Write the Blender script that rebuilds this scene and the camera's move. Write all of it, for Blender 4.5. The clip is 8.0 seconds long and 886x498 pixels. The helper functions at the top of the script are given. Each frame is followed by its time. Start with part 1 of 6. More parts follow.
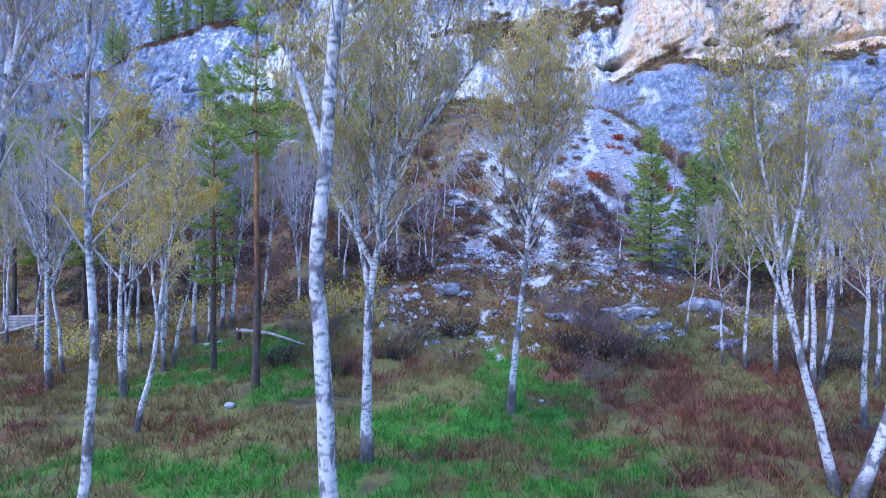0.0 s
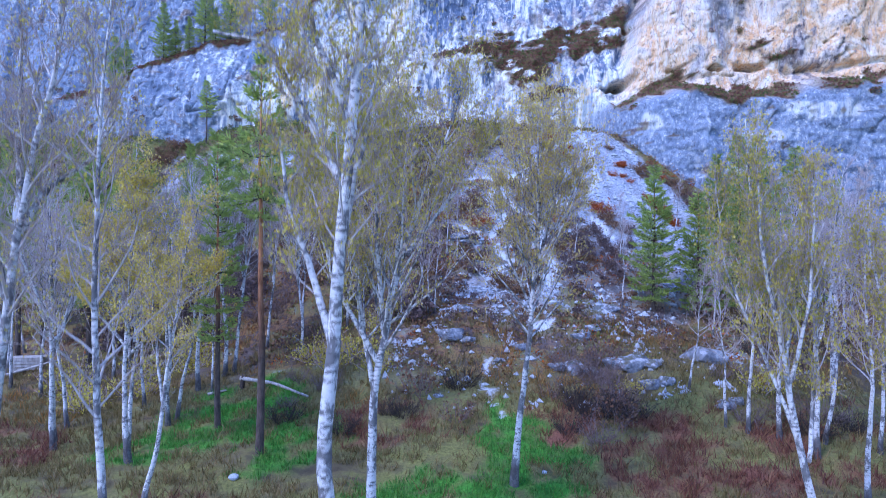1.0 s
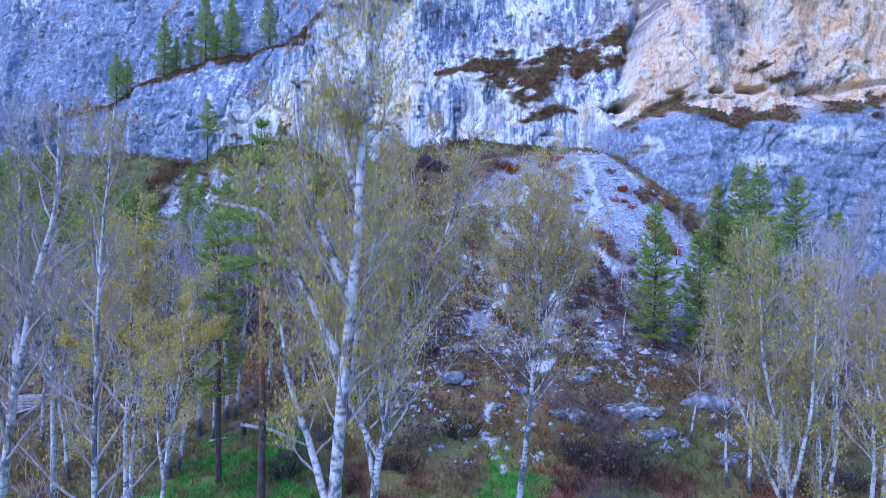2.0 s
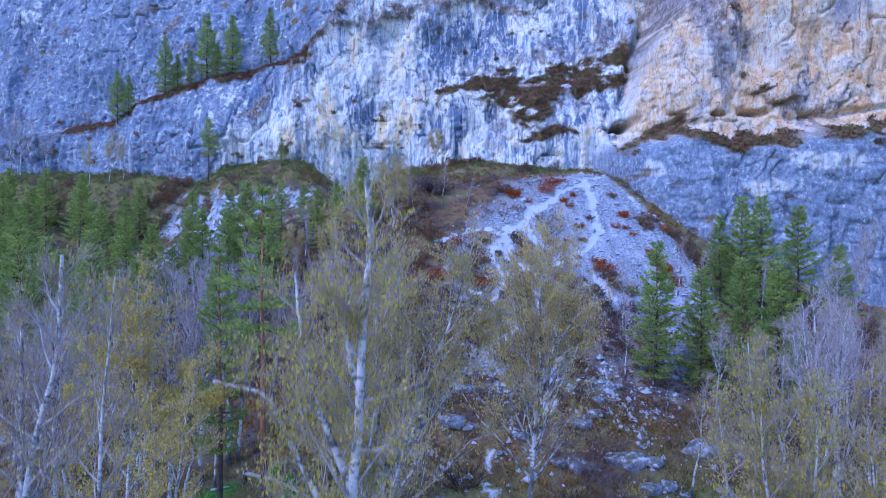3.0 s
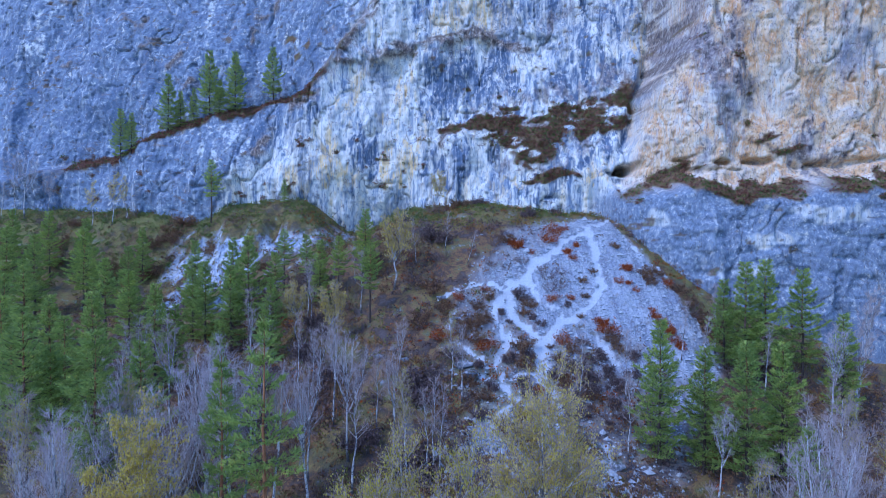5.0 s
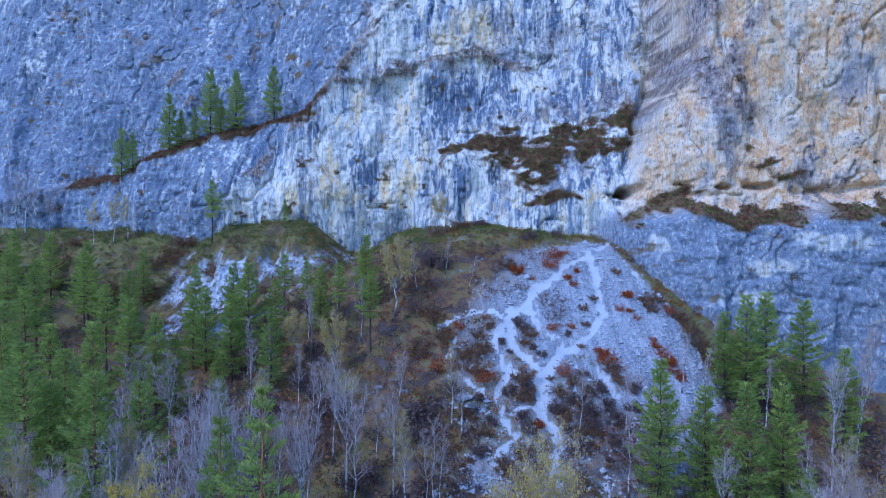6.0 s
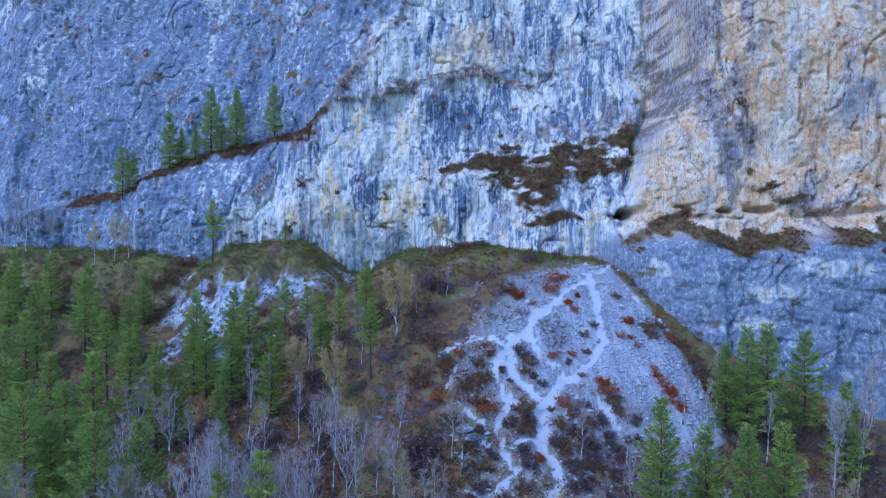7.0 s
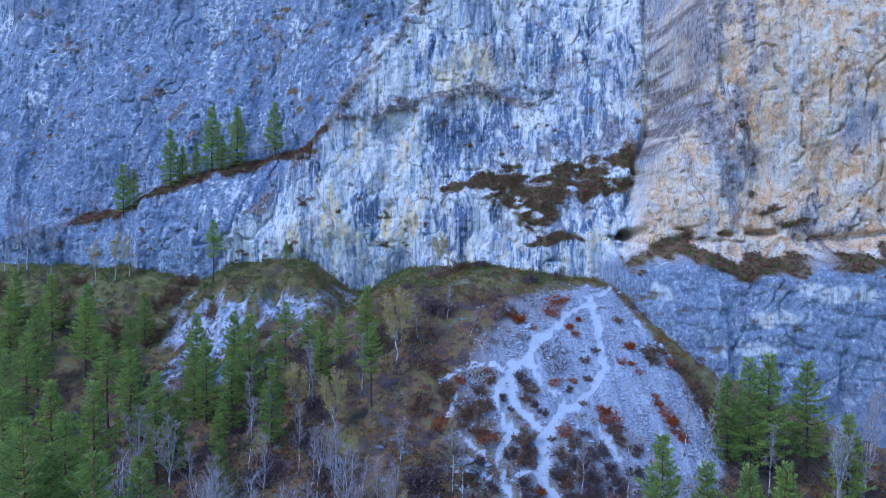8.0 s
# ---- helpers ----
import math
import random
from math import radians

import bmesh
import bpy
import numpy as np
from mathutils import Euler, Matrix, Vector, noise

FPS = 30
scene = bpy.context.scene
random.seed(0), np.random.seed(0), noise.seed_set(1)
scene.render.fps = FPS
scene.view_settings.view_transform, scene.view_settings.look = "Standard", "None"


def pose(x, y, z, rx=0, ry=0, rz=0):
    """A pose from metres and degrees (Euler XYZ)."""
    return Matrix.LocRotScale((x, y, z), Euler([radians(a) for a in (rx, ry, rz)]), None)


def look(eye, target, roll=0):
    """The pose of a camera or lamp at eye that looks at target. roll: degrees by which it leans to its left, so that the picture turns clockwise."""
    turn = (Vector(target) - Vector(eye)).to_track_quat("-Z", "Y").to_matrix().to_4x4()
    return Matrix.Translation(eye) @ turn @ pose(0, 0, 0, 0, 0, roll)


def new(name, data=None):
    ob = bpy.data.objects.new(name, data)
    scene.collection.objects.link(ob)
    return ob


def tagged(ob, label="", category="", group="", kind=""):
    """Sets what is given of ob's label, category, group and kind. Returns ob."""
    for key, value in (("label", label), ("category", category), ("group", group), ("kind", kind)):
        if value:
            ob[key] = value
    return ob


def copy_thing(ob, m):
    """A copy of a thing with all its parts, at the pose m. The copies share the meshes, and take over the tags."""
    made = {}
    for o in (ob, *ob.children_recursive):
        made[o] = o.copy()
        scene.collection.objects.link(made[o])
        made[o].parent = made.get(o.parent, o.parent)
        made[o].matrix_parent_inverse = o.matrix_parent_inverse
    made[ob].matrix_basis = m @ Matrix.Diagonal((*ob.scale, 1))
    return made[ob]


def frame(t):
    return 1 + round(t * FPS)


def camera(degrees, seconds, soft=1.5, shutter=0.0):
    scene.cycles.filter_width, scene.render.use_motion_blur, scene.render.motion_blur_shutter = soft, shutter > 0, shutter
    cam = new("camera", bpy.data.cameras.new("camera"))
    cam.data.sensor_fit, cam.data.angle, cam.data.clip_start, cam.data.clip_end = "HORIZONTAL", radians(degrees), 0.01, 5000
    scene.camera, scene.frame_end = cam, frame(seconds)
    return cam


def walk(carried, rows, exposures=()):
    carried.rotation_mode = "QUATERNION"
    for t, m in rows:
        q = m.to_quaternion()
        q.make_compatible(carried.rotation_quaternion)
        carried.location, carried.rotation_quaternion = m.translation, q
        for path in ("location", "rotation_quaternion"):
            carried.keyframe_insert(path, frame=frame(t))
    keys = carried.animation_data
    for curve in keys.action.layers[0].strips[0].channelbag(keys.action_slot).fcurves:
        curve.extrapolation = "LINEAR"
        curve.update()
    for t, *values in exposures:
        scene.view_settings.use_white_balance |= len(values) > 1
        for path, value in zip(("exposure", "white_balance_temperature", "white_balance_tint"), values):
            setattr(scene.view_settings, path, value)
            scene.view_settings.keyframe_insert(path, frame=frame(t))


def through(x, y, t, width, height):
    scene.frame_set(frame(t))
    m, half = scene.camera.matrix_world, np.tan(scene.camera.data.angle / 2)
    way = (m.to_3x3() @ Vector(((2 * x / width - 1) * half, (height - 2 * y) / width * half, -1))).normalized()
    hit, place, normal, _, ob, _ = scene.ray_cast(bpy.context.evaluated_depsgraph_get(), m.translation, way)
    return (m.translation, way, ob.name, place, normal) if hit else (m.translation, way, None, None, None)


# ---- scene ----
cam = camera(72.4, 8.0, soft=0.8, shutter=0.5)
METRES, EYE, TILT, LEAN, TURN = 26.0, 7.3, 0.0, 0.0, 0.0
ROWS = [
    (0.0, 0.0, 0.0, 0.0, 0.0, -0.0, 0.0),
    (0.5, -0.0026, -0.0013, 0.0643, 0.1, -0.05, -0.06),
    (1.0, -0.004, -0.0015, 0.1275, 0.16, -0.08, -0.12),
    (1.5, -0.0035, -0.0003, 0.1886, 0.21, -0.14, -0.1),
    (3.0, -0.0029, 0.0016, 0.3834, 0.4, -0.54, -0.03),
    (3.5, -0.0023, 0.0039, 0.4498, 0.45, -0.62, -0.01),
    (4.0, -0.002, 0.0041, 0.5144, 0.54, -0.71, 0.02),
    (4.5, -0.0021, 0.0067, 0.5762, 0.62, -0.73, 0.01),
    (6.0, 0.0041, 0.0129, 0.762, 0.84, -0.74, -0.03),
    (6.5, 0.0064, 0.0152, 0.8233, 0.89, -0.76, 0.01),
    (7.0, 0.0086, 0.0184, 0.8827, 0.97, -0.77, 0.03),
    (7.5, 0.01, 0.0216, 0.9416, 1.05, -0.77, 0.03),
    (8.0, 0.0127, 0.026, 0.999, 1.12, -0.78, 0.04),
]
walk(cam, [(t, pose(0, 0, EYE, TILT, LEAN, TURN) @ pose(METRES * x, METRES * y, METRES * z, 90 + pitch, roll, yaw)) for t, x, y, z, yaw, pitch, roll in ROWS],
     [(0.0, 1.47, 5160.0, 28.0), (1.5, 1.34, 4990.0, 30.0), (3.0, 1.0, 4870.0, 31.0), (4.5, 0.9, 4840.0, 23.5), (6.0, 0.82, 4890.0, 19.0), (8.0, 0.77, 4920.0, 18.5)])

# ---- sky, sun ----
world = bpy.data.worlds.new("sky")
scene.world = world
world.use_nodes = True
wn = world.node_tree.nodes
sky = wn.new("ShaderNodeTexSky")
sky.sky_type = "NISHITA"
sky.sun_disc = False
sky.sun_elevation, sky.sun_rotation = radians(50), radians(245)
sky.air_density, sky.dust_density, sky.ozone_density = 1.0, 0.3, 3.0
world.node_tree.links.new(sky.outputs[0], wn["Background"].inputs[0])
wn["Background"].inputs[1].default_value = 0.15
sun = new("sun", bpy.data.lights.new("sun", "SUN"))
sun.data.energy, sun.data.angle, sun.data.color = 0.9, radians(12), (1.0, 0.95, 0.9)
sun.matrix_world = look((-75, -25, 110), (0, 40, 0))

# ---- the lie of the land ----
def lattice(ix, iy, iz, seed):
    h = (ix * 374761393 + iy * 668265263 + iz * 1442695041 + seed * 974711) & 0xFFFFFFFF
    h = ((h ^ (h >> 13)) * 1274126177) & 0xFFFFFFFF
    h = ((h ^ (h >> 16)) * 2246822519) & 0xFFFFFFFF
    return ((h ^ (h >> 15)) & 0xFFFFFF) / float(0xFFFFFF)


def vnoise(x, y, z=0.0, seed=0):
    """Smooth value noise between -1 and 1."""
    x, y, z = np.broadcast_arrays(np.asarray(x, float), np.asarray(y, float), np.asarray(z, float))
    fx, fy, fz = np.floor(x), np.floor(y), np.floor(z)
    u, v, w = x - fx, y - fy, z - fz
    u, v, w = (a * a * a * (a * (a * 6 - 15) + 10) for a in (u, v, w))
    ix, iy, iz = (np.atleast_1d(a.astype(np.int64)) for a in (fx, fy, fz))
    out = 0.0
    for a in (0, 1):
        for b in (0, 1):
            for c in (0, 1):
                k = (u if a else 1 - u) * (v if b else 1 - v) * (w if c else 1 - w)
                out = out + k * lattice(ix + a, iy + b, iz + c, seed)
    return (out * 2 - 1).reshape(x.shape)


def fbm(x, y, z=0.0, octaves=4, seed=0):
    total, amp, f = 0.0, 1.0, 1.0
    for i in range(octaves):
        total = total + amp * vnoise(x * f, y * f, np.asarray(z) * f, seed + i * 17)
        amp, f = amp * 0.5, f * 2.03
    return total


def smooth(a, b, v):
    t = np.clip((np.asarray(v, float) - a) / (b - a), 0, 1)
    return t * t * (3 - 2 * t)


RISE_Y = [-900, 12, 24, 30, 35, 40, 46, 57, 64, 70, 76, 80, 90, 97, 130, 400]
RISE_Z = [0, 0, 0.1, 0.4, 1.0, 2.8, 5.0, 10.2, 14.3, 18.2, 22.7, 25.4, 28.2, 29.5, 31, 31]
SHIFT_X = [-300, -90, -40, -20, -8, 4, 20, 26, 33, 48, 80, 300]
SHIFT_Y = [60, 25, 17.5, 9, 2, 0, 0, 0.5, 6, 12, 16, 30]


def bank_at(x):
    return 3.6 * smooth(-44, -35, x) * (1 - smooth(-25, -15, x))


def bank_edge(x):
    return 1.4 * np.sin(x * 0.55) + 0.9 * np.sin(x * 1.31 + 1) + 0.14 * (x + 30)


def land(x, y):
    """The ground's height, without its roughness."""
    x, y = np.asarray(x, float), np.asarray(y, float)
    u = y - sum(np.interp(x + d, SHIFT_X, SHIFT_Y) for d in (-3, 0, 3)) / 3
    z = sum(np.interp(u + d, RISE_Y, RISE_Z) for d in (-3, -1.5, 0, 1.5, 3)) / 5
    # the scree cone stands a little proud of the slope
    z = z + 0.2 * np.exp(-(((x - 15) / 8) ** 2 + ((y - 68) / 12) ** 2))
    z = z + 0.8 * np.exp(-(((x - 16) / 7) ** 2 + ((y - 35) / 6) ** 2))
    # the turf bank under the left wall
    z = z + 3.6 * smooth(89, 97, y) * (1 - smooth(-47, -38, x)) * (1 - smooth(110, 130, y))
    # a rocky bank that carries a turf shelf below the cliff
    z = z + bank_at(x) * smooth(85.6, 92.0, y + bank_edge(x)) * (1 - smooth(99, 108, y))
    # a dip and a hump along the crest
    z = z - 3.6 * np.exp(-(((x + 14.5) / 5) ** 2)) * smooth(80, 92, y) + 1.1 * np.exp(-(((x - 5) / 5) ** 2)) * smooth(82, 88, y)
    # a hollow at the foot of the pines
    z = z - 2.2 * np.exp(-(((x - 21) / 7) ** 2 + ((y - 51) / 7) ** 2))
    return z


def ground_z(x, y):
    x, y = np.asarray(x, float), np.asarray(y, float)
    near = smooth(-60, 0, y) * (1 - smooth(110, 150, y))
    steep = smooth(38, 50, y)
    rock = smooth(0.5, 3, bank_at(x)) * np.exp(-(((y + bank_edge(x) - 87.6) / 3.4) ** 2))
    return land(x, y) + rock * (1.0 * fbm(x / 2.4, y / 1.6, 0, 4, 13)) + near * (0.28 * fbm(x / 5.0, y / 5.0, 0, 3, 3) + (0.05 + 0.12 * steep) * fbm(x / 1.1, y / 1.1, 0, 3, 9))

# ---- materials ----
class Nodes:
    """A few short words for building a node material."""

    def __init__(self, name, rough=0.85, spec=0.25):
        self.mat = bpy.data.materials.new(name)
        self.mat.use_nodes = True
        self.tree = self.mat.node_tree
        self.out = self.tree.nodes["Principled BSDF"]
        self.out.inputs["Roughness"].default_value = rough
        self.out.inputs["Specular IOR Level"].default_value = spec
        self.coord = self.tree.nodes.new("ShaderNodeTexCoord")

    def put(self, value, socket):
        if isinstance(value, bpy.types.NodeSocket):
            self.tree.links.new(value, socket)
        elif value is not None:
            if isinstance(value, (tuple, list)) and len(value) == 3 and socket.type == "RGBA":
                value = (*value, 1.0)
            socket.default_value = value

    def place(self, scale=(1, 1, 1), turn=(0, 0, 0), source="Object"):
        m = self.tree.nodes.new("ShaderNodeMapping")
        m.inputs["Scale"].default_value = scale
        m.inputs["Rotation"].default_value = [radians(a) for a in turn]
        self.put(self.coord.outputs[source], m.inputs["Vector"])
        return m.outputs[0]

    def noise(self, scale, where=None, detail=5.0, rough=0.6, warp=0.0):
        n = self.tree.nodes.new("ShaderNodeTexNoise")
        n.inputs["Scale"].default_value, n.inputs["Detail"].default_value = scale, detail
        n.inputs["Roughness"].default_value, n.inputs["Distortion"].default_value = rough, warp
        self.put(where if where is not None else self.place(), n.inputs["Vector"])
        return n.outputs["Fac"]

    def cells(self, scale, where=None, feature="F1", out="Distance"):
        n = self.tree.nodes.new("ShaderNodeTexVoronoi")
        n.feature = feature
        n.inputs["Scale"].default_value = scale
        self.put(where if where is not None else self.place(), n.inputs["Vector"])
        return n.outputs[out]

    def tree_noise(self, scale, where):
        n = self.tree.nodes.new("ShaderNodeTexNoise")
        n.inputs["Scale"].default_value, n.inputs["Detail"].default_value = scale, 4.0
        self.put(where, n.inputs["Vector"])
        return n.outputs["Color"]

    def ramp(self, value, *stops):
        """Stops: (position, colour or grey)."""
        r = self.tree.nodes.new("ShaderNodeValToRGB")
        while len(r.color_ramp.elements) < len(stops):
            r.color_ramp.elements.new(0.5)
        for e, (p, c) in zip(r.color_ramp.elements, stops):
            e.position = p
            e.color = (c, c, c, 1) if isinstance(c, (int, float)) else (*c, 1)
        self.put(value, r.inputs[0])
        return r.outputs[0]

    def mix(self, fac, a, b, how="MIX"):
        m = self.tree.nodes.new("ShaderNodeMix")
        m.data_type, m.blend_type = "RGBA", how
        self.put(fac, m.inputs[0])
        self.put(a, m.inputs[6])
        self.put(b, m.inputs[7])
        return m.outputs[2]

    def maths(self, op, a, b=0.0, clamp=False):
        m = self.tree.nodes.new("ShaderNodeMath")
        m.operation, m.use_clamp = op, clamp
        self.put(a, m.inputs[0])
        self.put(b, m.inputs[1])
        return m.outputs[0]

    def attr(self, name):
        a = self.tree.nodes.new("ShaderNodeAttribute")
        a.attribute_name = name
        return a.outputs["Fac"]

    def up(self):
        g = self.tree.nodes.new("ShaderNodeNewGeometry")
        s = self.tree.nodes.new("ShaderNodeSeparateXYZ")
        self.put(g.outputs["Normal"], s.inputs[0])
        return s.outputs[2]

    def height(self, source="Object"):
        s = self.tree.nodes.new("ShaderNodeSeparateXYZ")
        self.put(self.coord.outputs[source], s.inputs[0])
        return s.outputs[2]

    def island(self):
        return self.tree.nodes.new("ShaderNodeNewGeometry").outputs["Random Per Island"]

    def each(self):
        return self.tree.nodes.new("ShaderNodeObjectInfo").outputs["Random"]

    def bump(self, value, strength=0.5, distance=0.1, after=None):
        b = self.tree.nodes.new("ShaderNodeBump")
        b.inputs["Strength"].default_value, b.inputs["Distance"].default_value = strength, distance
        self.put(value, b.inputs["Height"])
        if after is not None:
            self.put(after, b.inputs["Normal"])
        return b.outputs[0]

    def done(self, colour, normal=None, rough=None):
        self.put(colour, self.out.inputs["Base Color"])
        self.put(normal, self.out.inputs["Normal"])
        self.put(rough, self.out.inputs["Roughness"])
        return self.mat


def ground_material():
    n = Nodes("earth_and_litter", 0.95, 0.1)
    big, mid, fine = n.noise(0.16, detail=4), n.noise(0.9, detail=6), n.noise(7.0, detail=5)
    dirt = n.ramp(mid, (0.3, (0.075, 0.058, 0.042)), (0.5, (0.145, 0.112, 0.065)), (0.68, (0.2, 0.175, 0.075)))
    olive = n.ramp(fine, (0.3, (0.1, 0.105, 0.035)), (0.7, (0.27, 0.26, 0.08)))
    base = n.mix(n.ramp(n.mix(0.5, big, mid), (0.4, 0.1), (0.55, 1.0)), dirt, olive)
    patchy = n.noise(0.45, detail=7, rough=0.72)
    litter = n.ramp(patchy, (0.36, (0.13, 0.105, 0.1)), (0.46, (0.09, 0.066, 0.05)), (0.5, (0.2, 0.115, 0.06)), (0.55, (0.22, 0.15, 0.065)), (0.6, (0.15, 0.155, 0.065)), (0.66, (0.3, 0.3, 0.34)))
    litter = n.mix(n.ramp(fine, (0.4, 0.65), (0.52, 0.0)), litter, (0.055, 0.045, 0.045))
    base = n.mix(n.maths("MULTIPLY", n.attr("litter"), n.ramp(big, (0.5, 1.0), (0.66, 0.35))), base, litter)
    red = n.ramp(fine, (0.3, (0.1, 0.045, 0.035)), (0.7, (0.27, 0.125, 0.075)))
    base = n.mix(n.maths("MULTIPLY", n.attr("heath"), n.ramp(mid, (0.35, 0.25), (0.55, 1.0))), base, red)
    grass = n.ramp(fine, (0.3, (0.035, 0.14, 0.02)), (0.7, (0.10, 0.33, 0.04)))
    base = n.mix(n.maths("MULTIPLY", n.attr("green"), n.ramp(mid, (0.3, 0.3), (0.5, 1.0))), base, grass)
    stones = n.ramp(n.cells(6.5), (0.0, (0.44, 0.47, 0.52)), (0.55, (0.34, 0.37, 0.42)), (0.85, (0.17, 0.185, 0.225)))
    stones = n.mix(n.ramp(n.noise(0.7, detail=6), (0.45, 0.0), (0.66, 0.6)), stones, (0.3, 0.33, 0.4))
    runs = n.noise(0.9, n.place((1.3, 0.22, 0.22)), 8, 0.7, 0.2)
    stones = n.mix(n.ramp(runs, (0.42, 0.8), (0.52, 0.0)), stones, n.mix(1.0, stones, (0.6, 0.61, 0.66), "MULTIPLY"))
    stones = n.mix(n.ramp(runs, (0.54, 0.0), (0.62, 0.6)), stones, (0.5, 0.53, 0.57))
    rocky = n.maths("MULTIPLY", n.attr("scree"), n.ramp(n.noise(1.3, detail=6, rough=0.7), (0.34, 0.5), (0.46, 1.0)))
    base = n.mix(rocky, base, stones)
    crag = n.ramp(n.noise(1.1, n.place((1, 1, 0.6)), 9, 0.75, 0.4), (0.36, (0.09, 0.1, 0.13)), (0.42, (0.24, 0.28, 0.37)), (0.5, (0.34, 0.385, 0.46)), (0.58, (0.56, 0.58, 0.61)))
    bare = n.ramp(n.noise(0.8, detail=9, rough=0.75), (0.4, 0.0), (0.46, 1.0))
    base = n.mix(n.maths("MULTIPLY", n.attr("bank"), bare), base, crag)
    dust = n.ramp(fine, (0.3, (0.4, 0.43, 0.465)), (0.7, (0.57, 0.6, 0.63)))
    base = n.mix(n.ramp(n.maths("ADD", n.attr("trail"), n.maths("MULTIPLY", n.maths("SUBTRACT", n.noise(2.0, detail=7, rough=0.75), 0.5), 1.8)), (0.36, 0.0), (0.75, 1.0)), base, dust)
    nrm = n.bump(n.mix(n.attr("scree"), n.noise(4.0, detail=8, rough=0.75), n.cells(6.5)), 0.8, 0.08)
    return n.done(base, nrm)


def cliff_material():
    n = Nodes("limestone", 0.9, 0.15)
    streak = n.noise(1.0, n.place((1.0, 1.0, 0.1)), 5, 0.6, 0.3)
    thin = n.noise(2.6, n.place((1.0, 1.0, 0.07)), 4, 0.58, 0.25)
    broad = n.noise(0.2, n.place((1.0, 1.0, 0.3)), 5, 0.6, 0.4)
    mott = n.noise(0.35, n.place((0.7, 1, 1.3), (0, 38, 0)), 6, 0.65, 0.5)
    grain = n.noise(1.3, n.place((0.75, 1, 1.0), (0, 32, 0)), 6, 0.68, 0.3)
    grit = n.noise(3.2, n.place((1, 1, 0.7)), 5, 0.65)
    scar = n.noise(0.42, n.place((0.9, 1, 0.9), (0, 30, 0)), 7, 0.7, 0.5)
    # plain limestone, its grey painted blue as sky-lit shade, with pale scars and rusty pockets
    grey = n.ramp(grain, (0.33, (0.09, 0.115, 0.18)), (0.39, (0.15, 0.19, 0.29)), (0.53, (0.215, 0.27, 0.39)), (0.58, (0.28, 0.335, 0.45)), (0.64, (0.42, 0.47, 0.56)), (0.68, (0.74, 0.74, 0.74)))
    grey = n.mix(n.ramp(mott, (0.4, 0.7), (0.47, 0.0)), grey, (0.14, 0.175, 0.28))
    grey = n.mix(n.ramp(streak, (0.6, 0.0), (0.65, 0.55)), grey, (0.58, 0.62, 0.69))
    grey = n.mix(n.ramp(scar, (0.62, 0.0), (0.66, 0.8)), grey, (0.7, 0.7, 0.71))
    grey = n.mix(n.ramp(n.noise(0.5, n.place((0.8, 1, 1.7), (0, 30, 0)), 10, 0.78, 0.6), (0.57, 0.0), (0.6, 0.85)), grey, (0.19, 0.16, 0.16))
    grey = n.mix(n.maths("MULTIPLY", n.attr("white"), n.ramp(grain, (0.44, 0.1), (0.54, 0.8))), grey, (0.72, 0.75, 0.8))
    # washed, streaked wall: white, blue-grey and ochre bands
    pale = n.ramp(streak, (0.35, (0.17, 0.23, 0.36)), (0.4, (0.36, 0.42, 0.53)), (0.44, (0.58, 0.61, 0.66)), (0.52, (0.7, 0.71, 0.72)), (0.58, (0.75, 0.72, 0.66)), (0.66, (0.76, 0.67, 0.5)))
    pale = n.mix(n.ramp(broad, (0.38, 0.85), (0.46, 0.0)), pale, n.mix(1.0, pale, (0.42, 0.5, 0.66), "MULTIPLY"))
    pale = n.mix(n.ramp(thin, (0.38, 0.75), (0.43, 0.0)), pale, (0.27, 0.33, 0.46))
    pale = n.mix(n.maths("MULTIPLY", n.attr("white"), n.ramp(thin, (0.38, 0.2), (0.46, 0.95))), pale, n.ramp(grain, (0.35, (0.56, 0.58, 0.61)), (0.6, (0.78, 0.76, 0.72))))
    wash_line = n.noise(1.5, n.place((1.0, 1.0, 0.035)), 6, 0.65, 0.15)
    pale = n.mix(n.ramp(wash_line, (0.4, 0.7), (0.45, 0.0)), pale, n.mix(1.0, pale, (0.5, 0.58, 0.72), "MULTIPLY"))
    pale = n.mix(n.ramp(wash_line, (0.54, 0.0), (0.6, 0.7)), pale, (0.8, 0.8, 0.79))
    ochre = n.maths("MULTIPLY", n.attr("ochre"), n.ramp(broad, (0.4, 0.5), (0.55, 1.0)))
    pale = n.mix(n.maths("MULTIPLY", ochre, n.ramp(thin, (0.45, 0.2), (0.53, 0.95))), pale, (0.72, 0.55, 0.3))
    pale = n.mix(n.ramp(n.noise(0.45, n.place((1, 1, 1.4), (0, 25, 0)), 10, 0.78, 0.7), (0.59, 0.0), (0.62, 0.85)), pale, (0.22, 0.19, 0.2))
    rock = n.mix(n.attr("pale"), grey, pale)
    # warm, rust-washed wall
    wash = n.noise(0.26, n.place((1, 1, 0.6)), 6, 0.62, 0.7)
    warm = n.ramp(wash, (0.33, (0.4, 0.33, 0.33)), (0.39, (0.58, 0.53, 0.51)), (0.45, (0.72, 0.57, 0.41)), (0.5, (0.68, 0.48, 0.3)), (0.54, (0.64, 0.36, 0.17)), (0.57, (0.72, 0.54, 0.37)), (0.63, (0.78, 0.72, 0.66)))
    warm = n.mix(n.ramp(thin, (0.4, 0.6), (0.45, 0.0)), warm, (0.5, 0.42, 0.42))
    warm = n.mix(n.ramp(grain, (0.37, 0.55), (0.41, 0.0)), warm, (0.42, 0.34, 0.33))
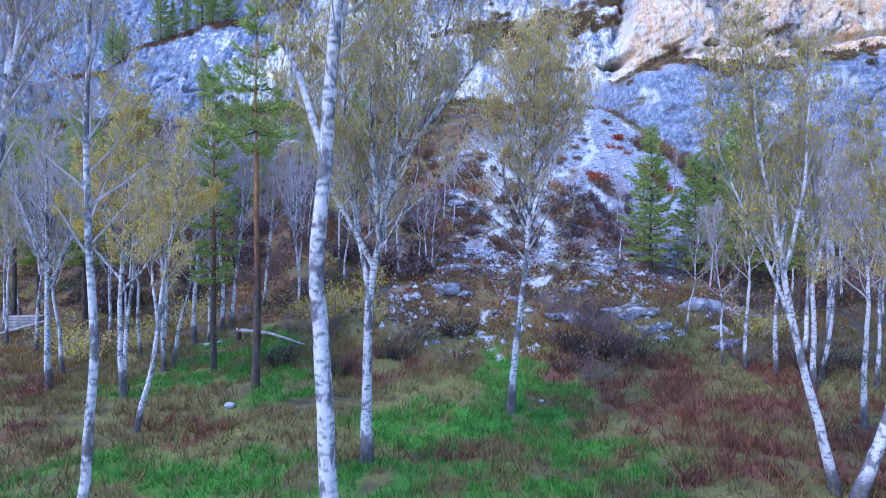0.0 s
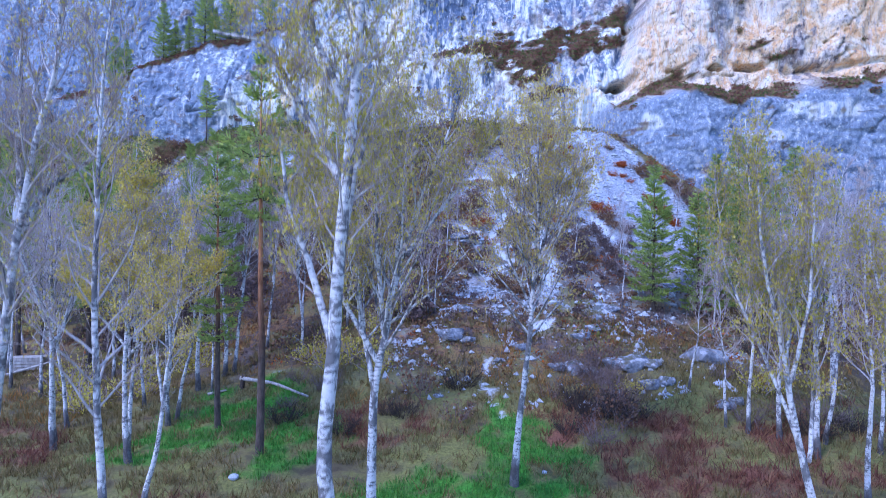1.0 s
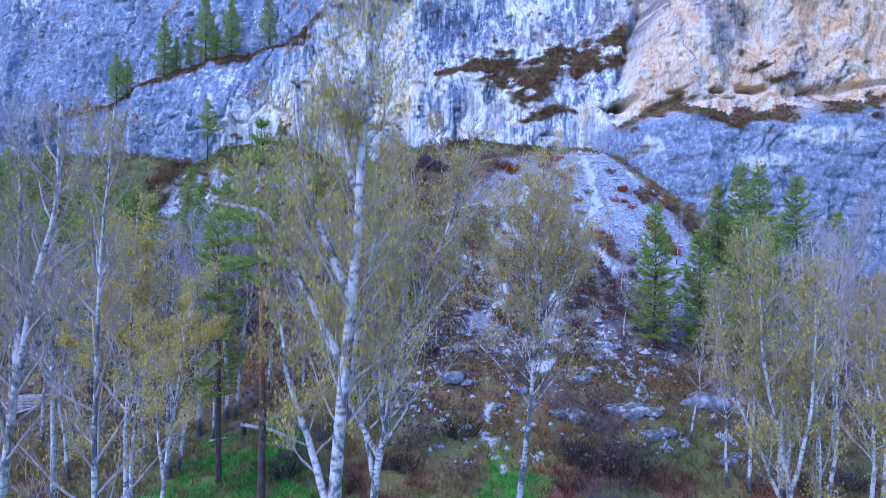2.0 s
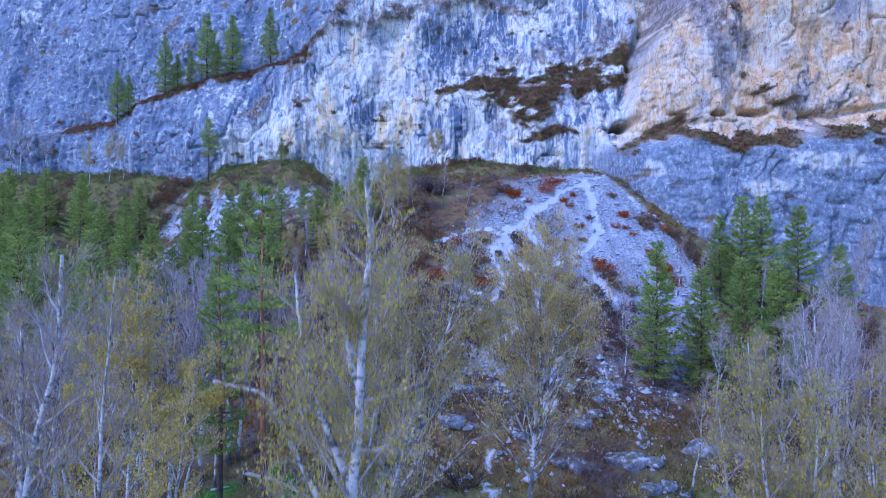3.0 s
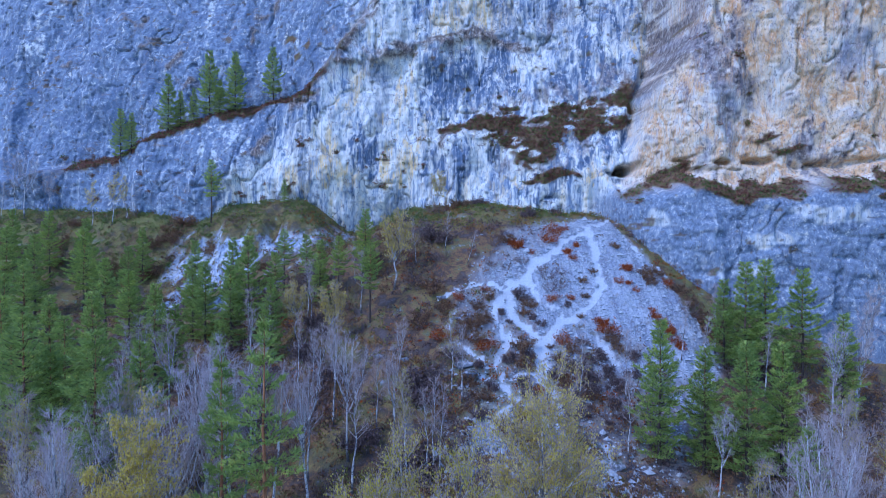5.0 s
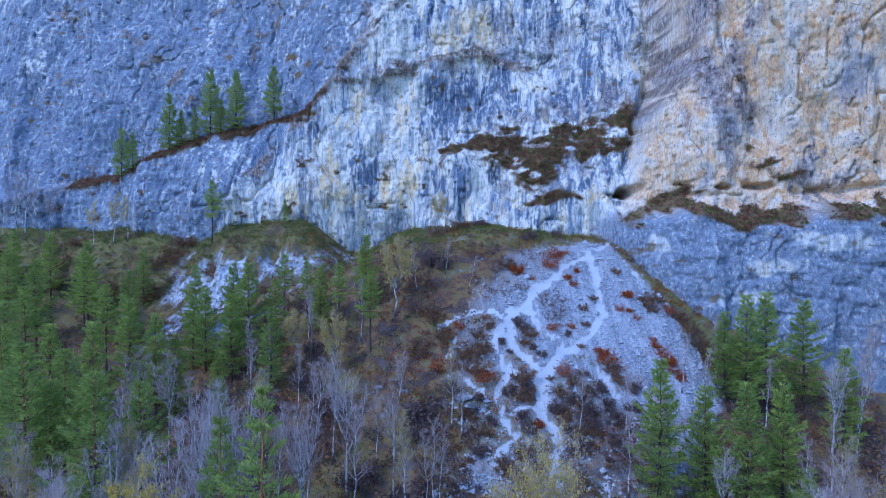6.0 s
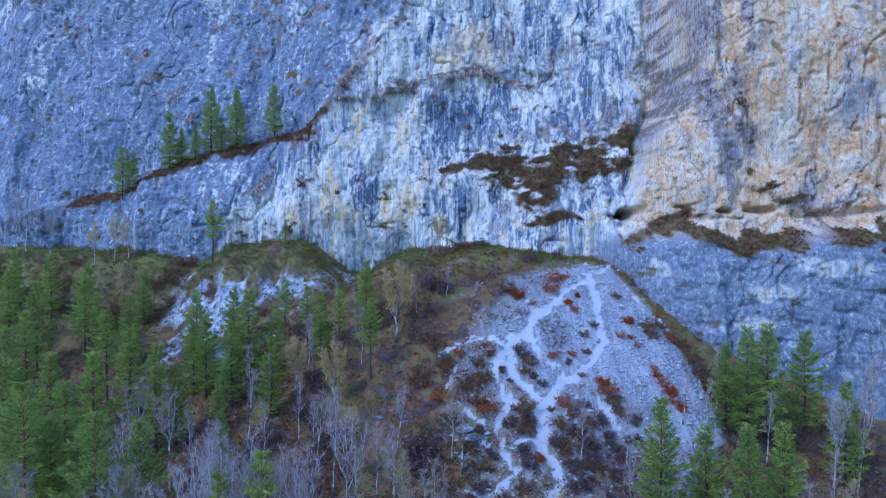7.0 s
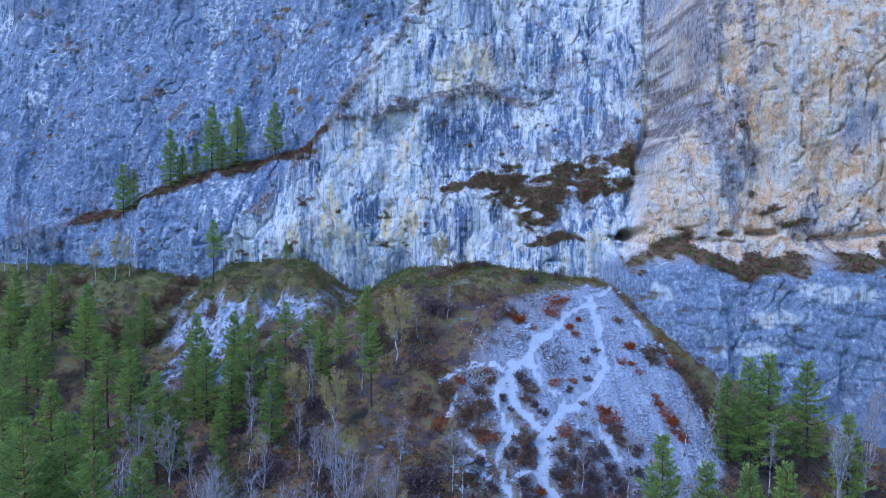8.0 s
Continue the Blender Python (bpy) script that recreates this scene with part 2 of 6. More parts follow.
    warm = n.mix(n.ramp(scar, (0.6, 0.0), (0.64, 0.5)), warm, (0.74, 0.74, 0.75))
    pebbly = n.noise(2.6, n.place((1, 1, 0.7)), 11, 0.8, 0.3)
    warm = n.mix(n.ramp(pebbly, (0.4, 0.75), (0.47, 0.0)), warm, n.mix(1.0, warm, (0.5, 0.47, 0.5), "MULTIPLY"))
    warm = n.mix(n.ramp(pebbly, (0.54, 0.0), (0.6, 0.6)), warm, (0.78, 0.75, 0.7))
    warm = n.mix(n.ramp(streak, (0.56, 0.0), (0.62, 0.6)), warm, (0.7, 0.52, 0.34))
    warm = n.mix(n.maths("MULTIPLY", n.attr("white"), n.ramp(thin, (0.44, 0.0), (0.52, 0.6))), warm, (0.72, 0.72, 0.72))
    rock = n.mix(n.attr("warm"), rock, warm)
    # broken faces: each split plane has weathered to its own tone
    warped = n.place((1.0, 1.0, 0.55), (0, 22, 0))
    shift = n.tree.nodes.new("ShaderNodeVectorMath")
    shift.operation = "MULTIPLY_ADD"
    n.put(n.tree_noise(0.8, warped), shift.inputs[0])
    shift.inputs[1].default_value = (1.6, 1.6, 1.6)
    n.put(warped, shift.inputs[2])
    planes = n.cells(0.9, shift.outputs[0], out="Color")
    planes = n.maths("ADD", n.maths("MULTIPLY", planes, 0.75), n.maths("MULTIPLY", n.noise(0.6, warped, 6, 0.7), 0.25))
    dull = n.maths("SUBTRACT", 1.0, n.maths("MULTIPLY", n.maths("MAXIMUM", n.attr("pale"), n.attr("warm")), 0.75))
    rock = n.mix(n.maths("MULTIPLY", dull, n.ramp(planes, (0.1, 0.5), (0.2, 0.0))), rock, n.mix(0.5, rock, (0.05, 0.06, 0.09)))
    rock = n.mix(n.maths("MULTIPLY", dull, n.ramp(planes, (0.74, 0.0), (0.84, 0.35))), rock, n.mix(0.5, rock, (0.92, 0.92, 0.92)))
    # dark wet stains
    stain = n.maths("MULTIPLY", n.attr("stain"), n.ramp(n.mix(0.5, thin, wash_line), (0.5, 1.0), (0.58, 0.35)))
    rock = n.mix(stain, rock, n.ramp(grit, (0.3, (0.07, 0.105, 0.19)), (0.7, (0.16, 0.215, 0.35))))
    # lilac-brown rubble on the buttress
    rubble = n.ramp(grain, (0.38, (0.08, 0.07, 0.085)), (0.5, (0.25, 0.22, 0.245)), (0.58, (0.35, 0.31, 0.33)), (0.66, (0.58, 0.54, 0.52)))
    rock = n.mix(n.maths("MULTIPLY", n.attr("lilac"), n.ramp(thin, (0.44, 0.55), (0.54, 1.0))), rock, rubble)
    # the lower wall: darker blue-grey stone with white flecks
    flecks = n.noise(2.1, n.place((0.9, 1, 0.75), (0, 12, 0)), 11, 0.8, 0.3)
    slab = n.ramp(flecks, (0.37, (0.06, 0.075, 0.12)), (0.43, (0.15, 0.19, 0.285)), (0.53, (0.22, 0.27, 0.385)), (0.58, (0.33, 0.38, 0.47)), (0.63, (0.7, 0.7, 0.7)))
    slab = n.mix(n.ramp(mott, (0.43, 0.3), (0.5, 0.0)), slab, (0.15, 0.18, 0.26))
    slab = n.mix(n.ramp(scar, (0.6, 0.0), (0.65, 0.6)), slab, (0.52, 0.53, 0.55))
    rock = n.mix(n.maths("MULTIPLY", n.attr("low"), n.maths("SUBTRACT", 1.0, n.attr("pale"))), rock, slab)
    # crumbling brown bands, and the painted shade of the gully at the buttress edge
    rock = n.mix(n.maths("MULTIPLY", n.attr("brown"), n.ramp(scar, (0.36, 0.3), (0.46, 1.0))), rock, n.ramp(grit, (0.4, (0.1, 0.08, 0.08)), (0.6, (0.3, 0.25, 0.23))))
    # cracks
    crack = n.ramp(n.cells(0.34, n.place((1, 1, 0.55), (0, 20, 0)), "DISTANCE_TO_EDGE"), (0.0, 1.0), (0.018, 0.0))
    crack = n.maths("MULTIPLY", crack, n.ramp(scar, (0.54, 0.0), (0.57, 0.8)))
    rock = n.mix(crack, rock, (0.08, 0.075, 0.09))
    rock = n.mix(n.ramp(grit, (0.36, 0.7), (0.41, 0.0)), rock, (0.12, 0.13, 0.17))
    rock = n.mix(n.ramp(grit, (0.62, 0.0), (0.66, 0.5)), rock, (0.8, 0.79, 0.77))
    quiet = n.ramp(n.maths("SUBTRACT", n.attr("pale"), n.attr("warm"), True), (0.2, 1.0), (0.9, 0.5))
    # weathered crust: dark pits, pale chips, broken joints
    crust = n.noise(2.2, n.place((1, 1, 0.5), (0, 18, 0)), 12, 0.8, 0.5)
    fresh = n.noise(1.1, n.place((1, 1, 0.45), (0, -14, 0)), 12, 0.78, 0.6)
    rock = n.mix(n.maths("MULTIPLY", quiet, n.ramp(crust, (0.35, 0.7), (0.41, 0.0))), rock, n.mix(1.0, rock, (0.45, 0.44, 0.5), "MULTIPLY"))
    rock = n.mix(n.maths("MULTIPLY", quiet, n.ramp(fresh, (0.36, 0.5), (0.42, 0.0))), rock, n.mix(1.0, rock, (0.5, 0.5, 0.56), "MULTIPLY"))
    rock = n.mix(n.maths("MULTIPLY", n.ramp(fresh, (0.56, 0.0), (0.61, 0.7)), n.ramp(dull, (0.3, 1.0), (1.0, 0.45))), rock, n.mix(0.55, rock, (0.86, 0.85, 0.83)))
    joints = n.cells(0.6, shift.outputs[0], "DISTANCE_TO_EDGE")
    fine_joints = n.cells(1.7, shift.outputs[0], "DISTANCE_TO_EDGE")
    rock = n.mix(n.maths("MULTIPLY", n.ramp(joints, (0.0, 1.0), (0.03, 0.0)), n.ramp(crust, (0.42, 0.9), (0.47, 0.0))), rock, (0.055, 0.055, 0.07))
    rock = n.mix(n.maths("MULTIPLY", n.ramp(fine_joints, (0.0, 0.7), (0.045, 0.0)), n.ramp(fresh, (0.41, 0.8), (0.46, 0.0))), rock, (0.09, 0.09, 0.11))
    gash = n.noise(0.8, n.place((1.9, 1, 0.55), (0, 38, 0)), 9, 0.72, 0.4)
    rock = n.mix(n.maths("MULTIPLY", dull, n.ramp(gash, (0.63, 0.0), (0.66, 0.8))), rock, (0.13, 0.12, 0.125))
    rock = n.mix(1.0, rock, (1.0, 0.985, 0.9), "MULTIPLY")
    # turf and heath where soil holds
    turf = n.ramp(n.noise(1.6, detail=6, rough=0.7), (0.34, (0.08, 0.05, 0.045)), (0.5, (0.17, 0.11, 0.06)), (0.64, (0.16, 0.16, 0.055)))
    rock = n.mix(n.attr("turf"), rock, turf)
    b1 = n.bump(n.mix(0.5, n.mix(0.5, grain, crust), n.mix(0.5, thin, fresh)), 0.7, 0.35)
    b2 = n.bump(n.mix(0.5, grit, n.noise(8.0, detail=4)), 0.7, 0.1, b1)
    return n.done(rock, b2)


def boulder_material():
    n = Nodes("lichened_stone", 0.9, 0.15)
    a, b = n.noise(2.0, detail=7, rough=0.7), n.noise(11, detail=5)
    c = n.ramp(a, (0.34, (0.1, 0.11, 0.14)), (0.5, (0.24, 0.26, 0.31)), (0.66, (0.54, 0.55, 0.58)))
    c = n.mix(n.ramp(b, (0.4, 0.35), (0.6, 0.0)), c, (0.1, 0.1, 0.11))
    moss = n.maths("MULTIPLY", n.ramp(n.up(), (0.55, 0.0), (0.85, 1.0)), n.ramp(a, (0.45, 0.8), (0.56, 0.0)))
    c = n.mix(moss, c, (0.09, 0.085, 0.035))
    return n.done(c, n.bump(n.mix(0.4, a, b), 0.8, 0.12))


def birch_bark():
    n = Nodes("birch_bark", 0.7, 0.3)
    band = n.noise(5.0, n.place((1.0, 1.0, 3.2)), 5, 0.6, 0.3)
    patch = n.noise(1.7, n.place((1.3, 1.3, 0.8)), 6, 0.7, 0.6)
    fine = n.noise(16, n.place((1, 1, 4)), 3)
    c = n.ramp(fine, (0.3, (0.42, 0.41, 0.41)), (0.7, (0.68, 0.67, 0.67)))
    c = n.mix(n.ramp(band, (0.4, 0.9), (0.47, 0.0)), c, (0.085, 0.08, 0.085))
    c = n.mix(n.ramp(patch, (0.44, 0.9), (0.5, 0.0)), c, (0.1, 0.095, 0.1))
    foot = n.ramp(n.maths("MULTIPLY", n.height(), 0.25), (0.0, 0.85), (0.42, 0.0))
    foot = n.ramp(n.maths("ADD", foot, n.mix(0.5, patch, band)), (0.82, 0.0), (1.0, 0.85))
    c = n.mix(foot, c, (0.05, 0.045, 0.045))
    return n.done(c, n.bump(n.mix(0.5, band, patch), 0.5, 0.03))


def pine_bark():
    n = Nodes("pine_bark", 0.9, 0.15)
    plates = n.noise(5, n.place((1, 1, 0.3)), 6, 0.7)
    low = n.ramp(plates, (0.35, (0.035, 0.028, 0.026)), (0.65, (0.13, 0.1, 0.085)))
    high = n.ramp(plates, (0.35, (0.2, 0.085, 0.04)), (0.65, (0.44, 0.21, 0.1)))
    up = n.ramp(n.maths("MULTIPLY", n.height(), 0.05), (0.25, 0.0), (0.5, 1.0))
    return n.done(n.mix(up, low, high), n.bump(plates, 0.8, 0.05))


def plain_bark(name, a, b, rough=0.85):
    n = Nodes(name, rough, 0.2)
    v = n.noise(6, n.place((1, 1, 0.3)), 4)
    return n.done(n.ramp(v, (0.3, a), (0.7, b)))


def leaf_material(name, dark, light, odd=None, through=0.35, rough=0.6, clumped=0.0):
    """Thin leaves: some light passes through them."""
    n = Nodes(name, rough, 0.2)
    tone = n.mix(clumped, n.island(), n.ramp(n.noise(0.9, detail=3), (0.3, 0.0), (0.7, 1.0)))
    c = n.ramp(tone, (0.0, dark), (0.75, light), (1.0, odd or light))
    c = n.mix(n.maths("MULTIPLY", n.each(), 0.35), c, dark)
    n.put(c, n.out.inputs["Base Color"])
    if through:
        t = n.tree.nodes.new("ShaderNodeBsdfTranslucent")
        n.put(c, t.inputs[0])
        m = n.tree.nodes.new("ShaderNodeMixShader")
        m.inputs[0].default_value = through
        n.put(n.out.outputs[0], m.inputs[1])
        n.put(t.outputs[0], m.inputs[2])
        n.put(m.outputs[0], n.tree.nodes["Material Output"].inputs[0])
    return n.mat


EARTH, LIMESTONE, BOULDER = ground_material(), cliff_material(), boulder_material()
BIRCH, PINE = birch_bark(), pine_bark()
TWIG = plain_bark("twig_bark", (0.3, 0.235, 0.225), (0.52, 0.43, 0.4))
PALE_TWIG = plain_bark("pale_twig_bark", (0.3, 0.27, 0.275), (0.56, 0.52, 0.52))
BRUSH = plain_bark("brushwood_bark", (0.11, 0.08, 0.075), (0.27, 0.2, 0.185))
MAUVE_TWIG = plain_bark("mauve_twig_bark", (0.34, 0.29, 0.3), (0.6, 0.53, 0.54))
DARK_TWIG = plain_bark("dark_twig_bark", (0.03, 0.025, 0.025), (0.09, 0.07, 0.06))
DEADWOOD = plain_bark("weathered_wood", (0.22, 0.2, 0.19), (0.5, 0.47, 0.44))
BUD = leaf_material("opening_leaves", (0.38, 0.33, 0.05), (0.66, 0.57, 0.1), (0.72, 0.55, 0.16), 0.5)
GOLD = leaf_material("yellow_leaves", (0.52, 0.42, 0.08), (0.78, 0.64, 0.14), (0.84, 0.66, 0.22), 0.5)
RUST = leaf_material("rust_leaves", (0.2, 0.045, 0.012), (0.5, 0.11, 0.02), (0.55, 0.22, 0.04), 0.3)
BROWN = leaf_material("brown_heath", (0.11, 0.068, 0.048), (0.3, 0.16, 0.085), (0.4, 0.27, 0.11), 0.3)
NEEDLE = leaf_material("pine_needles", (0.13, 0.21, 0.075), (0.47, 0.56, 0.12), (0.74, 0.7, 0.14), 0.5, clumped=0.6)
GRASS = leaf_material("green_grass", (0.05, 0.15, 0.025), (0.12, 0.32, 0.05), (0.22, 0.3, 0.07), 0.3)
STRAW = leaf_material("dry_grass", (0.12, 0.095, 0.035), (0.26, 0.2, 0.075), (0.36, 0.25, 0.12), 0.35)
MOSS = leaf_material("olive_scrub", (0.11, 0.115, 0.03), (0.26, 0.26, 0.06), (0.36, 0.28, 0.08), 0.3)
AMBER = leaf_material("amber_grass", (0.2, 0.1, 0.03), (0.44, 0.22, 0.06), (0.48, 0.34, 0.1), 0.35)
SCREE = plain_bark("scree_stone", (0.26, 0.285, 0.33), (0.5, 0.53, 0.56), 0.9)
PLUM = leaf_material("plum_heath", (0.085, 0.064, 0.066), (0.21, 0.145, 0.135), (0.3, 0.22, 0.18), 0.25)
UMBER = leaf_material("umber_heath", (0.12, 0.065, 0.055), (0.32, 0.15, 0.1), (0.42, 0.24, 0.12), 0.3)
TURF = leaf_material("dark_turf", (0.06, 0.085, 0.03), (0.19, 0.24, 0.06), (0.38, 0.24, 0.08), 0.3, clumped=0.5)
HEATH = leaf_material("red_heath", (0.1, 0.042, 0.034), (0.27, 0.11, 0.065), (0.34, 0.2, 0.09), 0.3)

# ---- ground and cliff ----
def mesh_from(name, verts, faces, material, smooth_faces=True, masks=None):
    me = bpy.data.meshes.new(name)
    me.from_pydata(verts, [], faces)
    me.materials.append(material)
    if smooth_faces:
        me.polygons.foreach_set("use_smooth", [True] * len(me.polygons))
    for key, values in (masks or {}).items():
        me.attributes.new(key, "FLOAT", "POINT").data.foreach_set("value", np.asarray(values, np.float32).ravel())
    return me


def sheet(name, gx, gy, gz, material, masks=None, flip=False):
    """A grid of points as one mesh; the arrays are rows by columns."""
    rows, cols = gx.shape
    verts = np.stack([gx, gy, gz], -1).reshape(-1, 3).tolist()
    i = np.arange(rows * cols).reshape(rows, cols)
    quad = [i[:-1, :-1], i[:-1, 1:], i[1:, 1:], i[1:, :-1]]
    if flip:
        quad = quad[::-1]
    return mesh_from(name, verts, np.stack(quad, -1).reshape(-1, 4).tolist(), material, True, masks)


def blobs(x, y, spots):
    """Soft patches: (centre x, centre y, half width, half depth)."""
    out = np.zeros(np.broadcast(x, y).shape)
    for cx, cy, rx, ry in spots:
        d = ((x - cx) / rx) ** 2 + ((y - cy) / ry) ** 2
        out = np.maximum(out, 1 - smooth(0.55, 1.25, d))
    return out


def near_line(x, y, line):
    """The distance to a line of points."""
    best = np.full(np.broadcast(x, y).shape, 1e9)
    for (ax, ay), (bx, by) in zip(line[:-1], line[1:]):
        dx, dy = bx - ax, by - ay
        t = np.clip(((x - ax) * dx + (y - ay) * dy) / (dx * dx + dy * dy), 0, 1)
        best = np.minimum(best, np.hypot(x - ax - t * dx, y - ay - t * dy))
    return best


GREENS = [(0.2, 25, 4.2, 3.2), (4.6, 27, 2.4, 7), (5.5, 21, 2.4, 5), (-0.5, 18.5, 5, 2.2), (-12.6, 37.5, 4.4, 4), (-9, 31, 3, 4),
          (-6, 19.5, 3.6, 3), (-11, 20, 3, 2.5), (3.2, 33, 1.4, 3), (-15, 32, 3, 3), (4.5, 17, 3, 3)]
HEATHS = [(10, 24.5, 4.5, 5), (16, 28, 7, 5), (1.4, 21.6, 3.2, 1.5), (1.6, 27.4, 2, 1), (-11, 24.5, 2.2, 1.2), (-17, 23, 2.5, 2),
          (17, 20, 6, 3.5), (8, 33, 5, 3), (-2.5, 33.5, 4, 3), (24, 30, 6, 6), (-26, 31, 6, 5), (9, 18.5, 2.5, 3)]


def green_at(x, y):
    edge = 0.9 * fbm(x / 1.6, y / 1.6, 0, 3, 40)
    return blobs(x + edge, y + edge, GREENS) * smooth(-0.55, 0.15, fbm(x / 1.1, y / 1.1, 0, 3, 41))


def heath_at(x, y):
    edge = 1.1 * fbm(x / 1.6, y / 1.6, 0, 3, 60)
    return blobs(x + edge, y - edge, HEATHS) * smooth(-0.35, 0.35, fbm(x / 1.5, y / 1.5, 0, 3, 61))


# worn white paths on the slope: half width and the line that each follows
HIGH_PATHS = [
    (0.38, [(23.3, 87.8), (21.9, 84.6), (19.8, 82.6), (17.7, 80.2), (15.6, 78.6)]),
    (0.40, [(15.6, 78.6), (13.1, 76.6), (11.0, 74.7), (9.8, 73.5), (8.9, 71.4)]),
    (0.52, [(8.9, 71.4), (7.4, 71.0), (6.5, 69.9), (6.5, 67.8), (7.0, 65.9), (8.1, 64.5), (8.9, 62.9), (9.4, 62.4)]),
    (0.45, [(18.0, 79.9), (18.0, 76.6), (17.7, 73.5), (17.6, 70.6)]),
    (0.42, [(17.6, 70.6), (16.2, 68.6), (14.6, 67.1), (12.7, 65.9), (10.9, 63.9), (9.4, 62.4)]),
    (0.34, [(9.0, 71.3), (9.4, 69.7), (10.2, 68.2), (11.3, 67.3), (12.5, 66.6)]),
    (0.60, [(9.4, 62.4), (8.8, 61.1), (9.2, 59.2), (8.5, 58.6)]),
]
LOW_PATHS = [
    (0.55, [(8.6, 58.5), (8.8, 57.3), (9.5, 55.9), (9.6, 54.8), (8.7, 53.2), (8.9, 51.4), (9.0, 50.1), (8.5, 48.9)]),
    (0.32, [(6.7, 70.5), (5.5, 69.3), (5.0, 67.1), (5.1, 65.1), (5.6, 63.5), (6.5, 62.8)]),
    (0.25, [(6.8, 70.1), (4.7, 70.9), (2.5, 71.6), (0.5, 70.4), (-1.5, 69.4)]),
    (0.34, [(6.4, 64.3), (5.9, 62.9), (4.7, 61.3), (4.0, 60.4)]),
    (0.33, [(1.3, 62.5), (2.7, 60.8), (4.0, 60.4), (4.7, 59.0), (4.9, 57.2), (5.4, 55.4), (6.2, 55.1)]),
    (0.34, [(6.2, 55.1), (4.9, 53.8), (3.9, 53.1), (3.6, 52.1), (3.3, 50.9), (3.8, 50.3)]),
    (0.27, [(1.6, 59.5), (2.9, 58.8), (4.0, 57.7), (4.9, 57.1)]),
]
SIDE_PATHS = [
    (0.29, [(8.6, 58.9), (7.5, 58.5), (6.3, 57.7)]),
    (0.34, [(15.2, 63.6), (15.7, 62.2), (16.3, 60.7)]),
    (0.34, [(12.0, 52.0), (12.8, 51.7), (13.3, 50.6), (13.4, 48.0)]),
    (0.27, [(0.5, 68.5), (0.0, 65.7), (0.1, 63.9), (1.3, 62.5)]),
    (0.14, [(22.6, 84.0), (22.2, 81.1), (22.4, 78.2), (23.5, 76.4), (24.7, 74.7), (26.0, 72.4)]),
    (0.30, [(8.5, 48.9), (7.6, 46.6), (6.4, 44.6), (5.4, 42.8)]),
    (0.38, [(2.7, 41.2), (2.3, 38.8), (2.9, 36.6), (3, 33.6)]),
]
TRAILS = HIGH_PATHS + LOW_PATHS + SIDE_PATHS


def trail_at(x, y):
    out = np.zeros(np.broadcast(x, y).shape)
    wob = 0.34 * fbm(x / 1.7, y / 1.7, 0, 3, 80)
    ragged = 0.26 * fbm(x / 0.8, y / 0.8, 0, 3, 84)
    worn = np.where(y < 52, smooth(-0.35, 0.25, fbm(x / 1.2, y / 1.2, 0, 3, 83)), 1.0)
    for half, line in TRAILS:
        out = np.maximum(out, 1 - smooth(half * 0.3, half * 1.65, near_line(x + wob, y - wob, line) + ragged))
    return out * worn * np.where(y < 44, 0.85, 1.0)


def scree_at(x, y):
    """A fan of broken stone below the notch in the cliff, and stony ground at its foot."""
    left = np.interp(y, [44, 50, 56, 61, 66, 70, 75, 79, 84], [4, 2, 0.8, 0.6, -0.6, 0.2, 4.0, 7.0, 12.5])
    right = np.interp(y, [44, 50, 62, 66, 72, 76, 81, 84], [16, 20, 28, 27.3, 26.3, 24.4, 22.4, 21.5])
    wob = 1.3 * fbm(x / 2.6, y / 2.6, 0, 4, 21)
    fan = smooth(-1.2, 1.6, x + wob - left) * smooth(-0.3, 0.9, right - x + 0.3 * wob) * (1 - smooth(83.0, 86.0, y + wob))
    fan = fan * smooth(42, 56, y + 3 * wob)
    bare = smooth(0.5, 0.9, fbm(x / 4.0, y / 4.0, 0, 4, 33)) * smooth(36, 42, y) * smooth(-12, 2, x) * (1 - smooth(20, 30, x))
    # the upper left of the fan is half grown over
    over = x - np.interp(y, [50, 60, 69, 74, 80, 84], [3, 4, 5, 9, 15.5, 19]) + 2.4 * fbm(x / 1.8, y / 1.8, 0, 4, 55)
    grown = smooth(-3.5, 0.8, over) * smooth(-1.5, 2.5, 0.8 * (y - 62.5) + 0.4 * (x - 11.5) + 3.0 * fbm(x / 1.7, y / 1.7, 0, 3, 56))
    return np.clip(fan * (0.4 + 0.18 * smooth(68, 74, y) + (0.6 - 0.18 * smooth(68, 74, y)) * grown) + 0.3 * bare, 0, 1)


def steps(*parts):
    out = []
    for a, b, d in parts:
        out.extend(np.arange(a, b, d).tolist())
    return np.array(out)


def crag_at(x, y, z):
    """Bare rock below the turf shelf, broken into patches."""
    patch = fbm(x / 3.2, y / 2.2, 0, 4, 15)
    low = 1 - smooth(25.0, 26.6, z + 1.6 * patch)
    side = smooth(-43, -39, x + 2 * patch) * (1 - smooth(-20, -15, x + 0.5 * (88 - y) + 2 * patch))
    return smooth(-0.3, 0.1, patch) * low * side * smooth(78, 83, y + 3 * patch) * (1 - smooth(95, 97, y))


